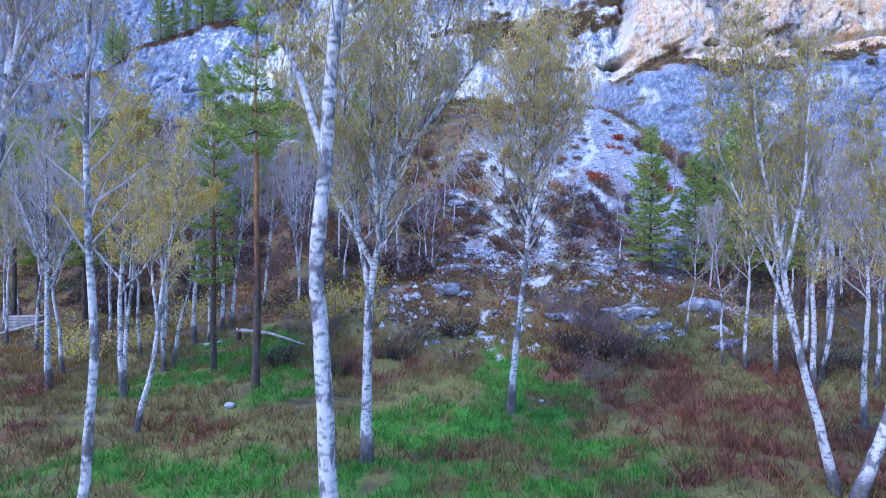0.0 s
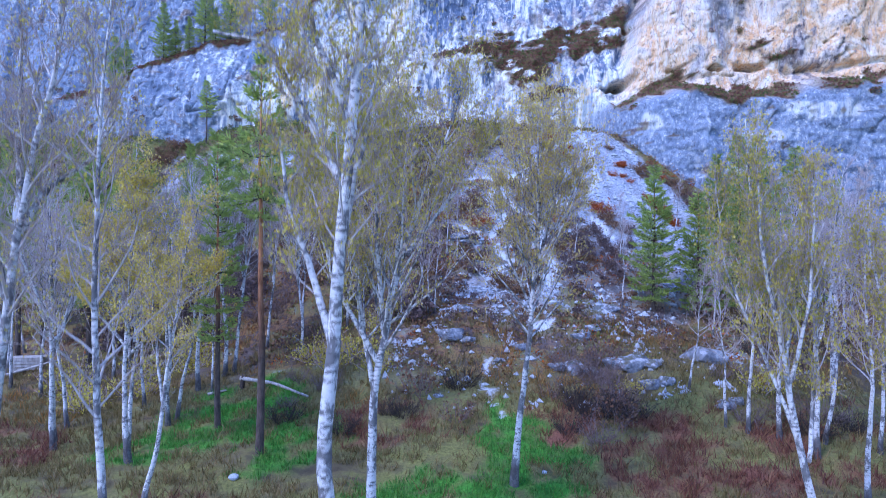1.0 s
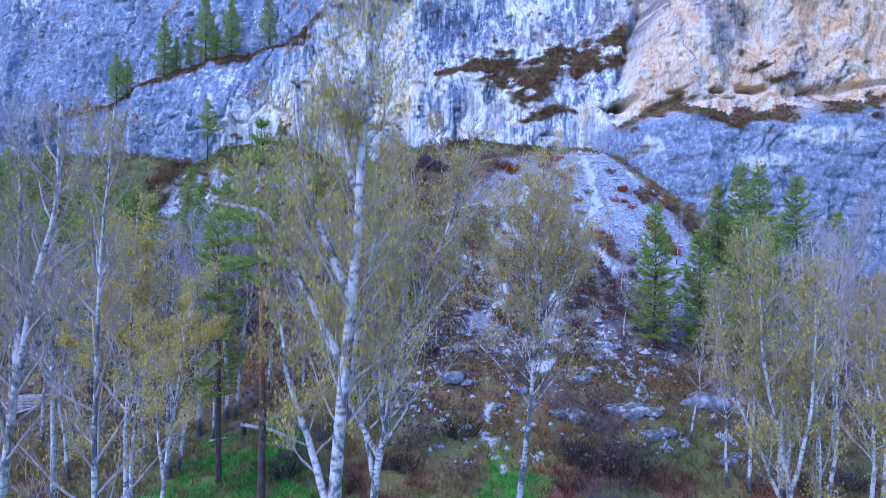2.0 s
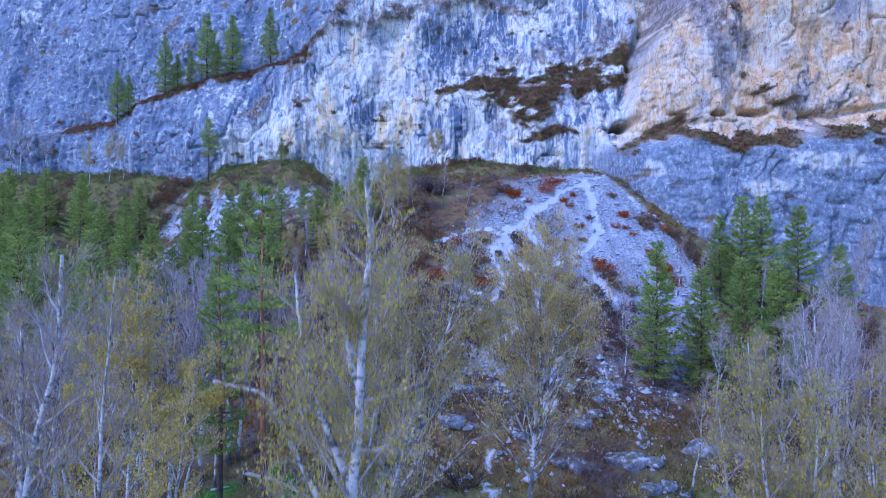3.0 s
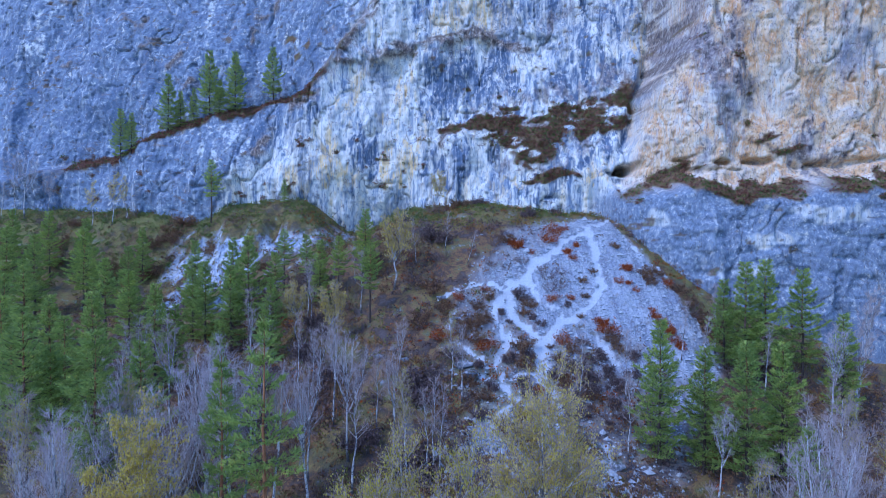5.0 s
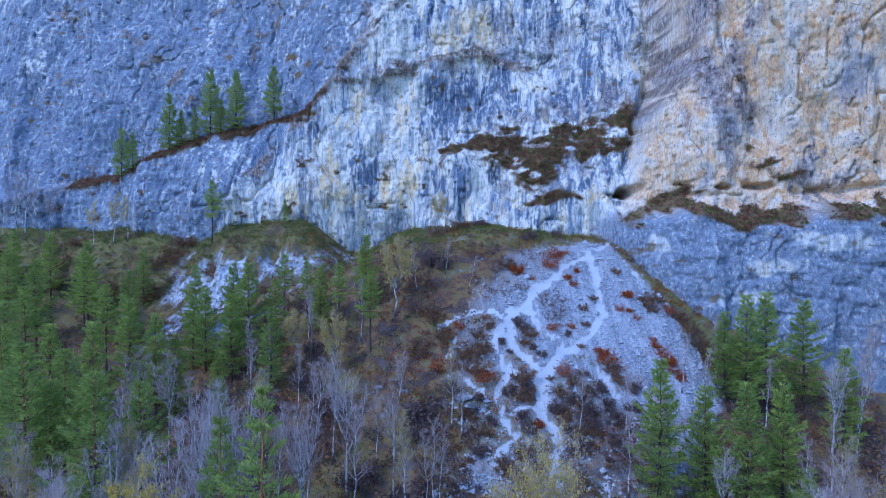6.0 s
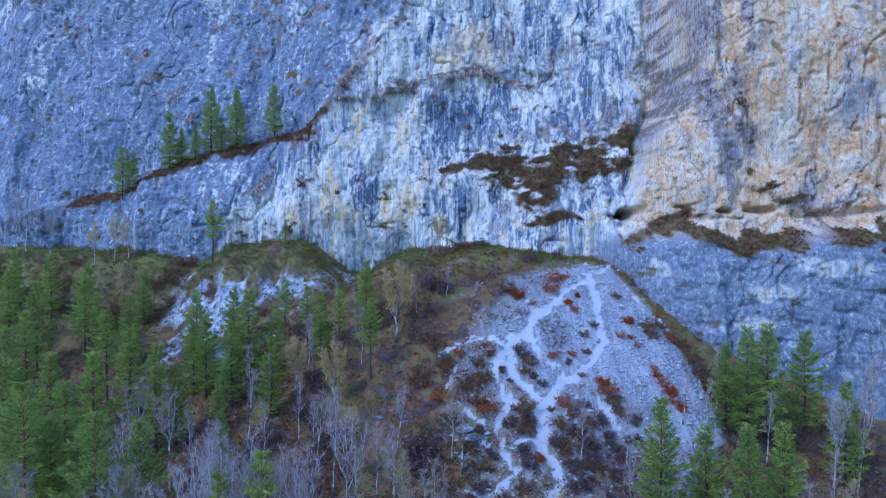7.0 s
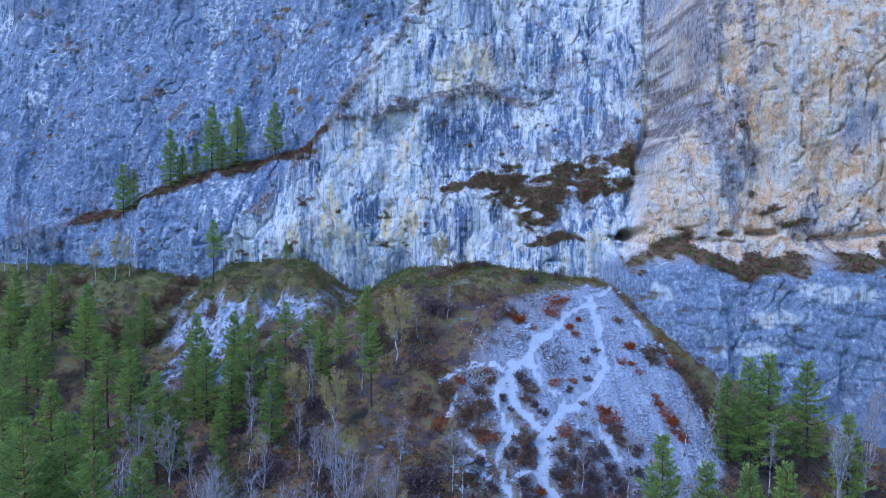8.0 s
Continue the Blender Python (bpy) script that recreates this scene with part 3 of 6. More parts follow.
def build_ground():
    xs = steps((-3000, -400, 260), (-400, -110, 15), (-110, -45, 0.9), (-45, 40, 0.45), (40, 80, 0.9), (80, 400, 16), (400, 3001, 260))
    ys = steps((-3000, -300, 225), (-300, -40, 13), (-40, 10, 2.5), (10, 96, 0.42), (96, 118, 1.1), (118, 300, 14), (300, 3001, 300))
    gx, gy = np.meshgrid(xs, ys)
    gz = ground_z(gx, gy)
    masks = {"green": green_at(gx, gy), "heath": heath_at(gx, gy), "scree": scree_at(gx, gy), "trail": trail_at(gx, gy), "bank": crag_at(gx, gy, gz), "litter": smooth(33, 44, gy) * (1 - 0.4 * smooth(80, 90, gy))}
    gz = gz - 0.16 * masks["trail"] + 0.1 * masks["heath"] * fbm(gx / 0.8, gy / 0.8, 0, 2, 91)
    ob = new("ground", sheet("ground", gx, gy, gz, EARTH, masks))
    return tagged(ob, "rough hillside of grass, brown heath and worn white paths", "ground", kind="structure")


# the cliff's plan at 34 m height, its backward lean, and the plan of the lower wall under the turf ledge
PLAN_X = [-400, -140, -120, -82, -57, -44, -25, -7, 6, 18, 25, 40, 60]
PLAN_Y = [260, 142, 128, 107.5, 103.4, 101, 98, 98.6, 96.2, 92.6, 89.6, 88, 88]
# where the buttress stands out from the middle wall, by height
EDGE_Z, EDGE_X = [30, 34, 40, 46, 49, 54, 62, 72, 95], [24.6, 25.4, 26.6, 28.2, 29.8, 31.4, 31.6, 32.6, 35]
LEAN_X = [-140, -70, -33, -20, 3, 15, 23, 40]
LEAN = [0.25, 0.27, 0.33, 0.16, 0.17, 0.32, 0.36, 0.36]
# the same for the buttress and the wall beyond it
WALL_X = [20, 25, 28, 29.5, 32, 34.5, 39, 43, 50, 60, 90, 130, 400]
WALL_Y = [91.5, 88.8, 84.8, 83.2, 80.8, 79.2, 78.6, 78.0, 76.2, 75.5, 79, 92, 160]
WALL_LEAN_X = [25, 30, 40, 53, 140]
WALL_LEAN = [0.16, 0.06, 0.04, 0.05, 0.12]
LOW_X = [14, 20.5, 22.4, 24.2, 28, 31, 36, 40, 46, 60, 120, 400]
LOW_Y = [96, 91, 84, 78.8, 75.8, 75.0, 73.9, 72.8, 71.2, 68, 62, 60]
RAMP_X, RAMP_Z = [-110, -68, -58, -48, -30.5, -24, -19, -6, 4], [30, 35.4, 37.4, 42, 46.5, 47.6, 54.5, 74, 95]
SHELF_X, SHELF_Z = [-2, 3, 12, 20, 27, 30], [39.2, 40.2, 38.4, 40.5, 43.5, 46]


def cliff_shape(x, z):
    """How far back the cliff's face lies at x and height z, and its masks."""
    jag = 0.7 * fbm(x / 3.0, z / 3.0, 0, 3, 5)
    plan = sum(np.interp(x + d, PLAN_X, PLAN_Y) for d in (-1.5, 0, 1.5)) / 3
    lean = np.interp(x, LEAN_X, LEAN)
    y = plan + np.where(z > 34, lean, 0.06) * (z - 34)
    wall = np.interp(x, WALL_X, WALL_Y) + np.where(z > 34, np.interp(x, WALL_LEAN_X, WALL_LEAN), 0.05) * (z - 34)
    edge_x = np.interp(z, EDGE_Z, EDGE_X) + 0.7 * vnoise(x / 9, z / 7, 0, 122)
    fore = smooth(-0.5, 0.9 + 1.6 * smooth(46, 52, z), x - edge_x)
    y = y * (1 - fore) + np.minimum(wall, y) * fore
    y = y + 1.6 * np.exp(-(((x - edge_x + 0.7) / 0.7) ** 2)) * smooth(35.5, 39, z) * (1 - 0.25 * smooth(44, 50, z))
    # the slanting ramp on the left wall
    ramp = np.interp(x, RAMP_X, RAMP_Z) + jag
    back = smooth(0.0, 2.2, z - ramp)
    strong = 1 - smooth(-24, -12, x)
    y = y + back * (1.2 + 2.6 * strong) - 1.7 * strong
    # the heath-grown shelf in the middle
    shelf = np.interp(x, SHELF_X, SHELF_Z) + 0.8 * jag
    inside = smooth(-3, 1, x) * (1 - smooth(26, 29, x))
    y = y + inside * (2.6 * smooth(-0.2, 3.6, z - shelf) - 1.4)
    # the bulging foot of the right buttress and its gully
    y = y - 1.2 * np.exp(-(((x - 32) / 3.5) ** 2 + ((z - 39) / 5.5) ** 2))
    gully = np.interp(z, [36, 43, 49, 54, 75, 98], [42.0, 39.8, 38.2, 36.4, 36.0, 36.5]) + 0.5 * jag
    y = y + 1.5 * np.exp(-(((x - gully) / 1.1) ** 2)) * smooth(37, 44, z) + 0.9 * smooth(0.0, 1.6, gully - x) * smooth(0, 1.2, x - edge_x) * smooth(44, 54, z)
    # the recess under the rubble band, with its brow above
    brow = np.interp(x, [-24, -15, -4, 3, 13, 24], [51.5, 53.5, 55.8, 57.9, 58.4, 59.5]) + 1.7 * jag
    under = smooth(-22, -15, x) * (1 - smooth(16, 25, x))
    y = y + under * smooth(-0.5, 0.5, fbm(x / 4, z / 9, 0, 3, 114) + 0.25) * (0.8 * smooth(-0.8, 0.6, brow - z) * (1 - smooth(1.5, 8.5, brow - z)) - 0.3 * np.exp(-(((z - brow - 0.7) / 0.8) ** 2)))
    # big hollows and ribs
    base, flank = y, 4 * fore * (1 - fore)
    ridge = 1 - np.abs(vnoise(x / 5.5 + 0.15 * z / 5.5, z / 24.0, 0, 71))
    y = y + 1.4 * fbm(x / 15, z / 19, 0, 3, 61) - 0.9 * ridge + 0.45
    col = 1 - np.abs(vnoise(x / 1.9 + 0.1 * z, z / 11.0, 0.5, 77))
    calm = 1 - 0.6 * smooth(30, 38, x) - 0.45 * (1 - smooth(-22, -10, x))
    y = y + calm * (0.5 * fbm(x / 3.4, z / 8.0, 0, 4, 63) - 0.28 * col) + 0.16 * fbm(x / 1.0, z / 1.9, 0, 3, 64)
    # fracture steps: flat plates with sharp borders
    plate = fbm(x / 4.2 + 0.3 * z / 4.2, z / 5.5, 0, 2, 69)
    y = y + 0.45 * calm * (np.floor(plate * 3.0) / 3.0)
    # sharp fissures, mostly upright, and small pockets
    bend = 0.8 * fbm(x / 4, z / 6, 0, 2, 101)
    fis = 1 - np.abs(vnoise(x / 2.3 + bend, z / 13.0, 0, 103))
    y = y + 0.7 * smooth(0.96, 1.0, fis)
    slant = 1 - np.abs(vnoise((x + 0.9 * z) / 5.0 + bend, (z - 0.5 * x) / 16.0, 0, 104))
    y = y + 0.6 * calm * smooth(0.975, 1.0, slant)
    pit = vnoise(x / 1.1, z / 0.9, 0, 105)
    y = y + 0.25 * smooth(0.75, 0.9, pit) - 0.16 * (1 - np.abs(vnoise(x / 0.8 + bend, z / 2.6, 0, 106)))
    chip = 1 - np.abs(vnoise(x / 1.3 + bend, z / 1.7, 0, 111))
    y = y + 0.14 * smooth(0.92, 1.0, chip) + 0.1 * np.abs(vnoise(x / 0.5, z / 0.9, 0, 112)) + 0.13 * np.floor(2.5 * fbm(x / 1.7, z / 2.6, 0, 2, 113)) / 2.5
    y = base + (y - base) * (1 - 0.75 * flank)
    # caves at the foot of the right wall
    for cx, cz, rx, rz, deep in ((25.3, 34.3, 1.1, 0.75, 9.0), (23.4, 33.9, 1.2, 0.35, 2.0), (34.9, 33.8, 0.9, 0.4, 2.6), (39.9, 34.2, 1.5, 0.4, 2.4), (31.0, 34.8, 0.9, 0.3, 1.2), (46.0, 33.9, 1.3, 0.3, 1.2)):
        y = y + deep * np.exp(-(((x - cx + 0.4 * jag) / rx) ** 2 + ((z - cz + 0.5 * jag) / rz) ** 2) ** 2)
    # an undercut line along the foot of the right wall
    y = y + 1.1 * np.exp(-(((z - 33.7 - 0.8 * jag - 0.5 * np.sin(x * 0.37)) / 0.4) ** 2)) * smooth(27, 31, x) * smooth(-0.5, 0.2, fbm(x / 2.6, z / 9, 0, 3, 109))
    # the lower wall, pushed forward under a turf ledge
    low = sum(np.interp(x + d, LOW_X, LOW_Y) for d in (-1, 0, 1)) / 3 + 0.14 * (z - 26)
    low = low + 0.6 * fbm(x / 6, z / 7, 0, 3, 81) + 0.22 * fbm(x / 1.4, z / 2.0, 0, 4, 82) - 0.9 * np.exp(-((x - 32.2) / 0.9) ** 2) * (1 - smooth(24, 30, z))
    low = low + 0.13 * np.floor(3 * fbm(x / 2.4, z / 1.7, 0, 3, 115)) / 3 + 0.2 * np.abs(vnoise(x / 0.6, z / 0.5, 0, 116)) + 0.22 * smooth(0.9, 1.0, 1 - np.abs(vnoise(x / 8.0, z / 1.5 + 0.02 * x, 0, 117)))
    low = low + 0.5 * smooth(0.93, 1.0, 1 - np.abs(vnoise(x / 2.8 + bend, z / 9.0, 0, 118))) - 0.6 * np.exp(-((x - 31.4) / 0.7) ** 2) * (1 - smooth(26, 28, z)) * smooth(-0.3, 0.3, fbm(x / 0.9, z / 1.1, 0, 2, 119))
    lip = 29.4 - 0.03 * (x - 24) + 0.5 * jag + 0.8 * fbm(x / 4.5, 0 * x, 0, 3, 107)
    ledge = smooth(0.0, 3.4, z - lip)
    right = smooth(19.5, 23, x)
    y = y * (1 - right) + right * (low * (1 - ledge) + np.maximum(y, low) * ledge)
    soft = fbm(x / 2.2, z / 2.2, 0, 4, 90)
    turf = strong * (1 - smooth(0.0, 1.0, np.abs(z - ramp - 0.9) - 0.75 - 0.45 * soft)) * smooth(-72, -62, x)
    turf = np.maximum(turf, right * smooth(22.5, 24, x) * (1 - smooth(0.0, 0.7, np.abs(z - lip - 1.5 - 0.5 * np.sin(x * 0.5)) - 0.7 - 0.35 * np.sin(x * 0.42 + 0.6) - 0.8 * soft)) * (1 - 0.9 * np.exp(-(((x - 44.6 - 0.5 * (z - 31)) / 1.3) ** 2))))
    patch = blobs(x + 1.3 * soft, z + 0.9 * soft, [(1.5, 42.0, 3.0, 0.9), (5.5, 42.6, 3.4, 1.4), (9, 41.6, 3.9, 2.9), (12.5, 38.6, 4.4, 3.6), (15, 41.6, 3.4, 2.1), (18.5, 43.6, 3.9, 2.0), (22, 44.2, 3.9, 1.8), (26, 44.4, 3.4, 2.6), (23.5, 41.4, 3.0, 1.2), (20, 40.4, 1.8, 0.9), (28, 46.8, 2.5, 1.4), (17, 41.6, 3.4, 1.7), (21, 42.6, 3.4, 2.0), (6, 43.6, 2.8, 0.8), (15.6, 33.4, 3.9, 0.8), (-24.5, 47.8, 3.0, 1.3)])
    patch = np.maximum(patch, blobs(x + 1.2 * soft, z + 0.8 * soft, [(-28.2, 60, 1.6, 0.8), (-31.9, 76, 1.8, 0.7), (-26.5, 57.5, 0.9, 1.6), (38.6, 39.6, 1.2, 0.7), (40.8, 37.6, 1.4, 0.7), (42.6, 35.4, 1.6, 0.6), (32, 33.8, 2.4, 0.7), (28.2, 33, 1.6, 0.5), (9.5, 45.2, 2, 0.5)]))
    patch = patch * (1 - smooth(27.2, 28.2, x) * smooth(42, 44, z) * (1 - smooth(48, 50, z)))
    turf = np.maximum(turf, patch * smooth(-0.75, -0.25, fbm(x / 1.8, z / 1.0, 0, 4, 94)))
    specks = smooth(0.9, 1.05, fbm(x / 1.5, z / 1.0, 0, 3, 95))
    turf = np.maximum(turf, 0.8 * specks * smooth(-0.2, 0.2, fbm(x / 11, z / 9, 0, 2, 96)))
    # which rock shows where
    edge = 2.0 * fbm(x / 5, z / 8, 0, 3, 97)
    seam = np.interp(z, [24, 31, 44, 55, 74, 95], [-36, -34, -26, -20, -7, 6])
    pale = smooth(-3.5, 3.5, x - seam + 2.2 * edge + 2.5 * fbm(x / 1.5, z / 3.5, 0, 3, 93))
    pale = pale * (1 - right * (1 - ledge) * 0.95)
    scars = blobs(x + 0.7 * edge, z + 0.7 * edge, [(25.8, 26.4, 1.4, 1.6), (31.4, 22, 0.6, 5.5), (45, 27.6, 5, 1.2), (39, 25, 3, 1), (36, 20, 2, 1.5)])
    pale = np.maximum(pale, 0.8 * right * (1 - ledge) * scars)
    warm = smooth(-2.0, 2.5, x - np.interp(z, EDGE_Z, EDGE_X) + 0.25 * edge + 0.7 * fbm(x / 1.4, z / 4, 0, 3, 91)) * ledge * right
    frill = 1.3 * fbm(x / 0.8, z / 3.0, 0, 3, 108)
    stain = blobs(x + 0.6 * edge + frill, z + 0.6 * edge + 2 * frill, [(0, 54, 5, 3), (3.6, 51.5, 5, 4.4), (-1.6, 49.5, 4, 4.4), (7.5, 53, 2, 3), (4.2, 48, 2.2, 3), (-3.8, 45, 0.9, 3), (-0.6, 45.5, 0.7, 3), (11.5, 48.5, 5, 2.8), (18, 49.5, 5, 2.8), (22.7, 57.5, 2.6, 7), (23.2, 51, 3.4, 3.4), (18, 36, 4, 1.6), (7, 36.4, 2.6, 1.6), (25, 40, 1.6, 3), (22.4, 67, 1.5, 6), (13.4, 69, 1.8, 4), (-13, 37, 2.4, 2.6), (-14.6, 40, 0.8, 3.4), (23.6, 37.2, 2, 2.4), (0.8, 35.6, 2.4, 3), (14, 32.2, 3, 0.9), (20.5, 35.4, 2.4, 1)])
    stain = np.maximum(stain, blobs(x + 0.6 * edge + frill, z + edge + 2 * frill, [(-31, 41, 2, 4), (-27, 44, 3, 2), (-21.5, 47, 1.4, 4), (7, 67, 0.8, 5), (17, 64, 1.2, 5), (27.4, 63, 0.9, 7), (-3, 34.5, 3, 1.4)]))
    stain = stain * smooth(-0.9, -0.2, fbm(x / 1.2, z / 7, 0, 4, 98))
    stain = np.maximum(stain, 0.6 * smooth(0.35, 0.8, fbm(x / 4, z / 12, 0, 3, 99)))
    white = blobs(x + edge + frill, z + edge + 2 * frill, [(-18, 40, 5, 6), (-31, 38, 4, 4), (-12, 47, 4, 7), (9, 60, 4, 4), (14, 36.5, 5, 2), (4.5, 38, 3, 3), (-44, 70, 1.6, 8), (-47, 74, 2, 6), (-26, 61, 1.6, 3), (-9, 63, 4.5, 7), (-38, 40, 3, 3), (-12, 38, 6, 5), (-3, 38, 4, 4), (-22, 42, 4, 4), (18, 62, 3.4, 5), (28, 60, 2.4, 9), (26, 68, 3, 5), (14, 53, 3, 2.4)])
    white = np.maximum(white, blobs(x + 0.6 * edge + frill, z + edge + 2 * frill, [(-79.8, 68.3, 2.4, 2), (-80.8, 61.3, 3.4, 1.6), (-95, 79, 4, 4), (-29, 71, 2, 3), (-15.6, 65.8, 2.4, 2), (-58, 68.3, 2, 1.6), (31.1, 42, 0.6, 4.5), (33.5, 42, 0.9, 5), (30.2, 36, 2, 1.4), (37, 41.6, 1.5, 1), (48.4, 47.4, 1.8, 3), (50.4, 51.6, 1.5, 3.4), (51.9, 44, 1, 4), (42, 44, 1.6, 4), (44, 58, 1.6, 4), (34, 36.5, 0.7, 3)]))
    white = white * smooth(-0.8, 0.0, fbm(x / 1.3, z / 3.2, 0, 4, 92))
    ochre = blobs(x + 0.7 * edge + frill, z + 0.7 * edge + 2 * frill, [(4.6, 64, 3.6, 3.4), (8.5, 63, 2.6, 3.6), (-0.6, 61.5, 3, 3), (-9.2, 37, 1.8, 3), (-7, 35.8, 2, 2), (-14.8, 49, 1.4, 3.6), (-9.4, 46.6, 1.2, 4), (-24, 34, 3, 2.6), (-18, 33.4, 3, 1.6), (8.5, 33, 3, 1), (30.4, 51.4, 1.4, 1.6), (32.1, 60, 0.9, 2.6), (20.6, 33.6, 2.6, 0.8), (-20, 37.5, 1.6, 3), (28.6, 55, 0.9, 6), (-4.5, 41, 0.8, 3)])
    brown = np.minimum(near_line(x + 0.8 * soft, z + 0.8 * soft, [(-20, 53.2), (-12.7, 54.3), (-5.3, 56.2), (4, 58.5), (9, 57), (13.2, 56)]), near_line(x + soft, z + soft, [(-26, 46), (-24, 48), (-19, 54.5), (-13, 63), (-6, 74)]) - 0.5)
    # a dark line along the buttress edge: the gully's shadow put into the colour
    brown = np.minimum(brown, near_line(x + soft, z + soft, [(29, 46.6), (30.6, 49.4), (31.6, 54), (31.9, 62), (33, 76)]) - 0.1)
    brown = np.minimum(brown, near_line(x + 0.6 * soft, z + 0.6 * soft, [(-34, 36), (-31, 39), (-29, 42)]))
    brown = np.minimum(brown, near_line(x + soft, z + soft, [(35.6, 41.7), (38.7, 39.6), (41, 37.3), (42.8, 35.1), (45.6, 33)]) + 0.1)
    brown = np.minimum(brown, near_line(x + 1.5 * soft, z + 1.5 * soft, [(0, 40.5), (8, 43), (14, 41), (20, 44.5), (28, 48.5)]) - 0.6)
    for line in ([(-89.9, 79.5), (-81.2, 78.6)], [(-78, 74), (-74.6, 70.5)], [(-62, 67), (-58.6, 65), (-55.5, 58.6)], [(-51, 55.5), (-49, 58.4)], [(-36, 60), (-35.6, 66)], [(-45, 71), (-38, 74), (-32, 72)], [(-36, 65), (-28, 69), (-20, 73)], [(-76, 58), (-70, 57)], [(-58, 63), (-54, 61)], [(-49, 52), (-46, 51)]):
        brown = np.minimum(brown, near_line(x + 1.2 * soft, z + 1.2 * soft, line) + 0.1)
    brown = (1 - smooth(0.3, 1.3, brown + 0.5 * soft)) * smooth(-0.5, 0.2, fbm(x / 2.5, z / 1.6, 0, 4, 110))
    lilac = blobs(x + 0.4 * edge + frill, z + 0.6 * edge + 2 * frill, [(33, 51.6, 2.6, 3.4), (35.8, 49, 2, 4.4), (33.8, 61, 1.9, 5), (37.8, 58, 1.0, 6), (38.4, 66, 1.2, 6), (37.4, 46.4, 1.4, 3.2), (38.6, 43.4, 1.2, 2), (31.4, 49, 1.6, 1.6), (45, 37, 1.6, 1.4), (47.4, 34.4, 2.6, 1)])
    lilac = np.maximum(lilac, 0.85 * blobs(x + edge + 1.4 * frill, z + edge + 1.4 * frill, [(8, 46, 4.5, 1.8), (12, 36.6, 6, 2), (20, 38.4, 4.5, 2.2), (22, 48.4, 4.5, 2.4), (15, 47, 5, 1.8), (-17, 59, 1.6, 5), (-14, 65, 1.8, 4), (0, 57, 5, 1.1), (-12, 54, 6, 1.2), (17, 61, 2, 1.6), (-21, 51, 2, 4)]) * smooth(-0.5, 0.3, fbm(x / 1.2, z / 1.2, 0, 3, 121)))
    y = y - 0.2 * brown * (1 - right)
    return y, {"lilac": lilac, "low": right * (1 - ledge), "brown": brown, "white": white, "ochre": ochre, "pale": pale, "warm": warm, "stain": stain, "turf": np.clip(turf, 0, 1)}


def build_cliff():
    xs = steps((-420, -140, 20), (-140, -96, 1.2), (-96, 58, 0.21), (58, 130, 1.6), (130, 421, 25))
    zs = steps((4, 15, 1.2), (15, 80, 0.21), (80, 98, 1.0))
    gx, gz = np.meshgrid(xs, zs)
    gy, masks = cliff_shape(gx, gz)
    # the top rolls back into a wooded plateau
    back = np.array([4.0, 14.0, 60.0, 400.0, 2600.0])
    gx = np.concatenate([gx, np.repeat(gx[-1:], len(back), 0)])
    gy = np.concatenate([gy, gy[-1:] + back[:, None]])
    gz = np.concatenate([gz, np.repeat(gz[-1:], len(back), 0) + np.array([1.5, 3, 6, 9, 9])[:, None]])
    for key in masks:
        masks[key] = np.concatenate([masks[key], np.repeat(np.ones_like(masks[key][-1:]) * (key == "turf"), len(back), 0)])
    ob = new("cliff", sheet("cliff", gx, gy, gz, LIMESTONE, masks))
    return tagged(ob, "tall streaked limestone cliff with turf ledges and small caves", "cliff", kind="structure")


build_ground()
build_cliff()

# ---- plants ----
def part(name, mesh, parent, label=""):
    ob = new(name, mesh)
    ob.parent = parent
    return tagged(ob, label)


def thing(name, x, y, z, label, category, group=""):
    ob = new(name)
    ob.empty_display_size = 0.2
    ob.matrix_world = pose(x, y, z)
    return tagged(ob, label, category, group)


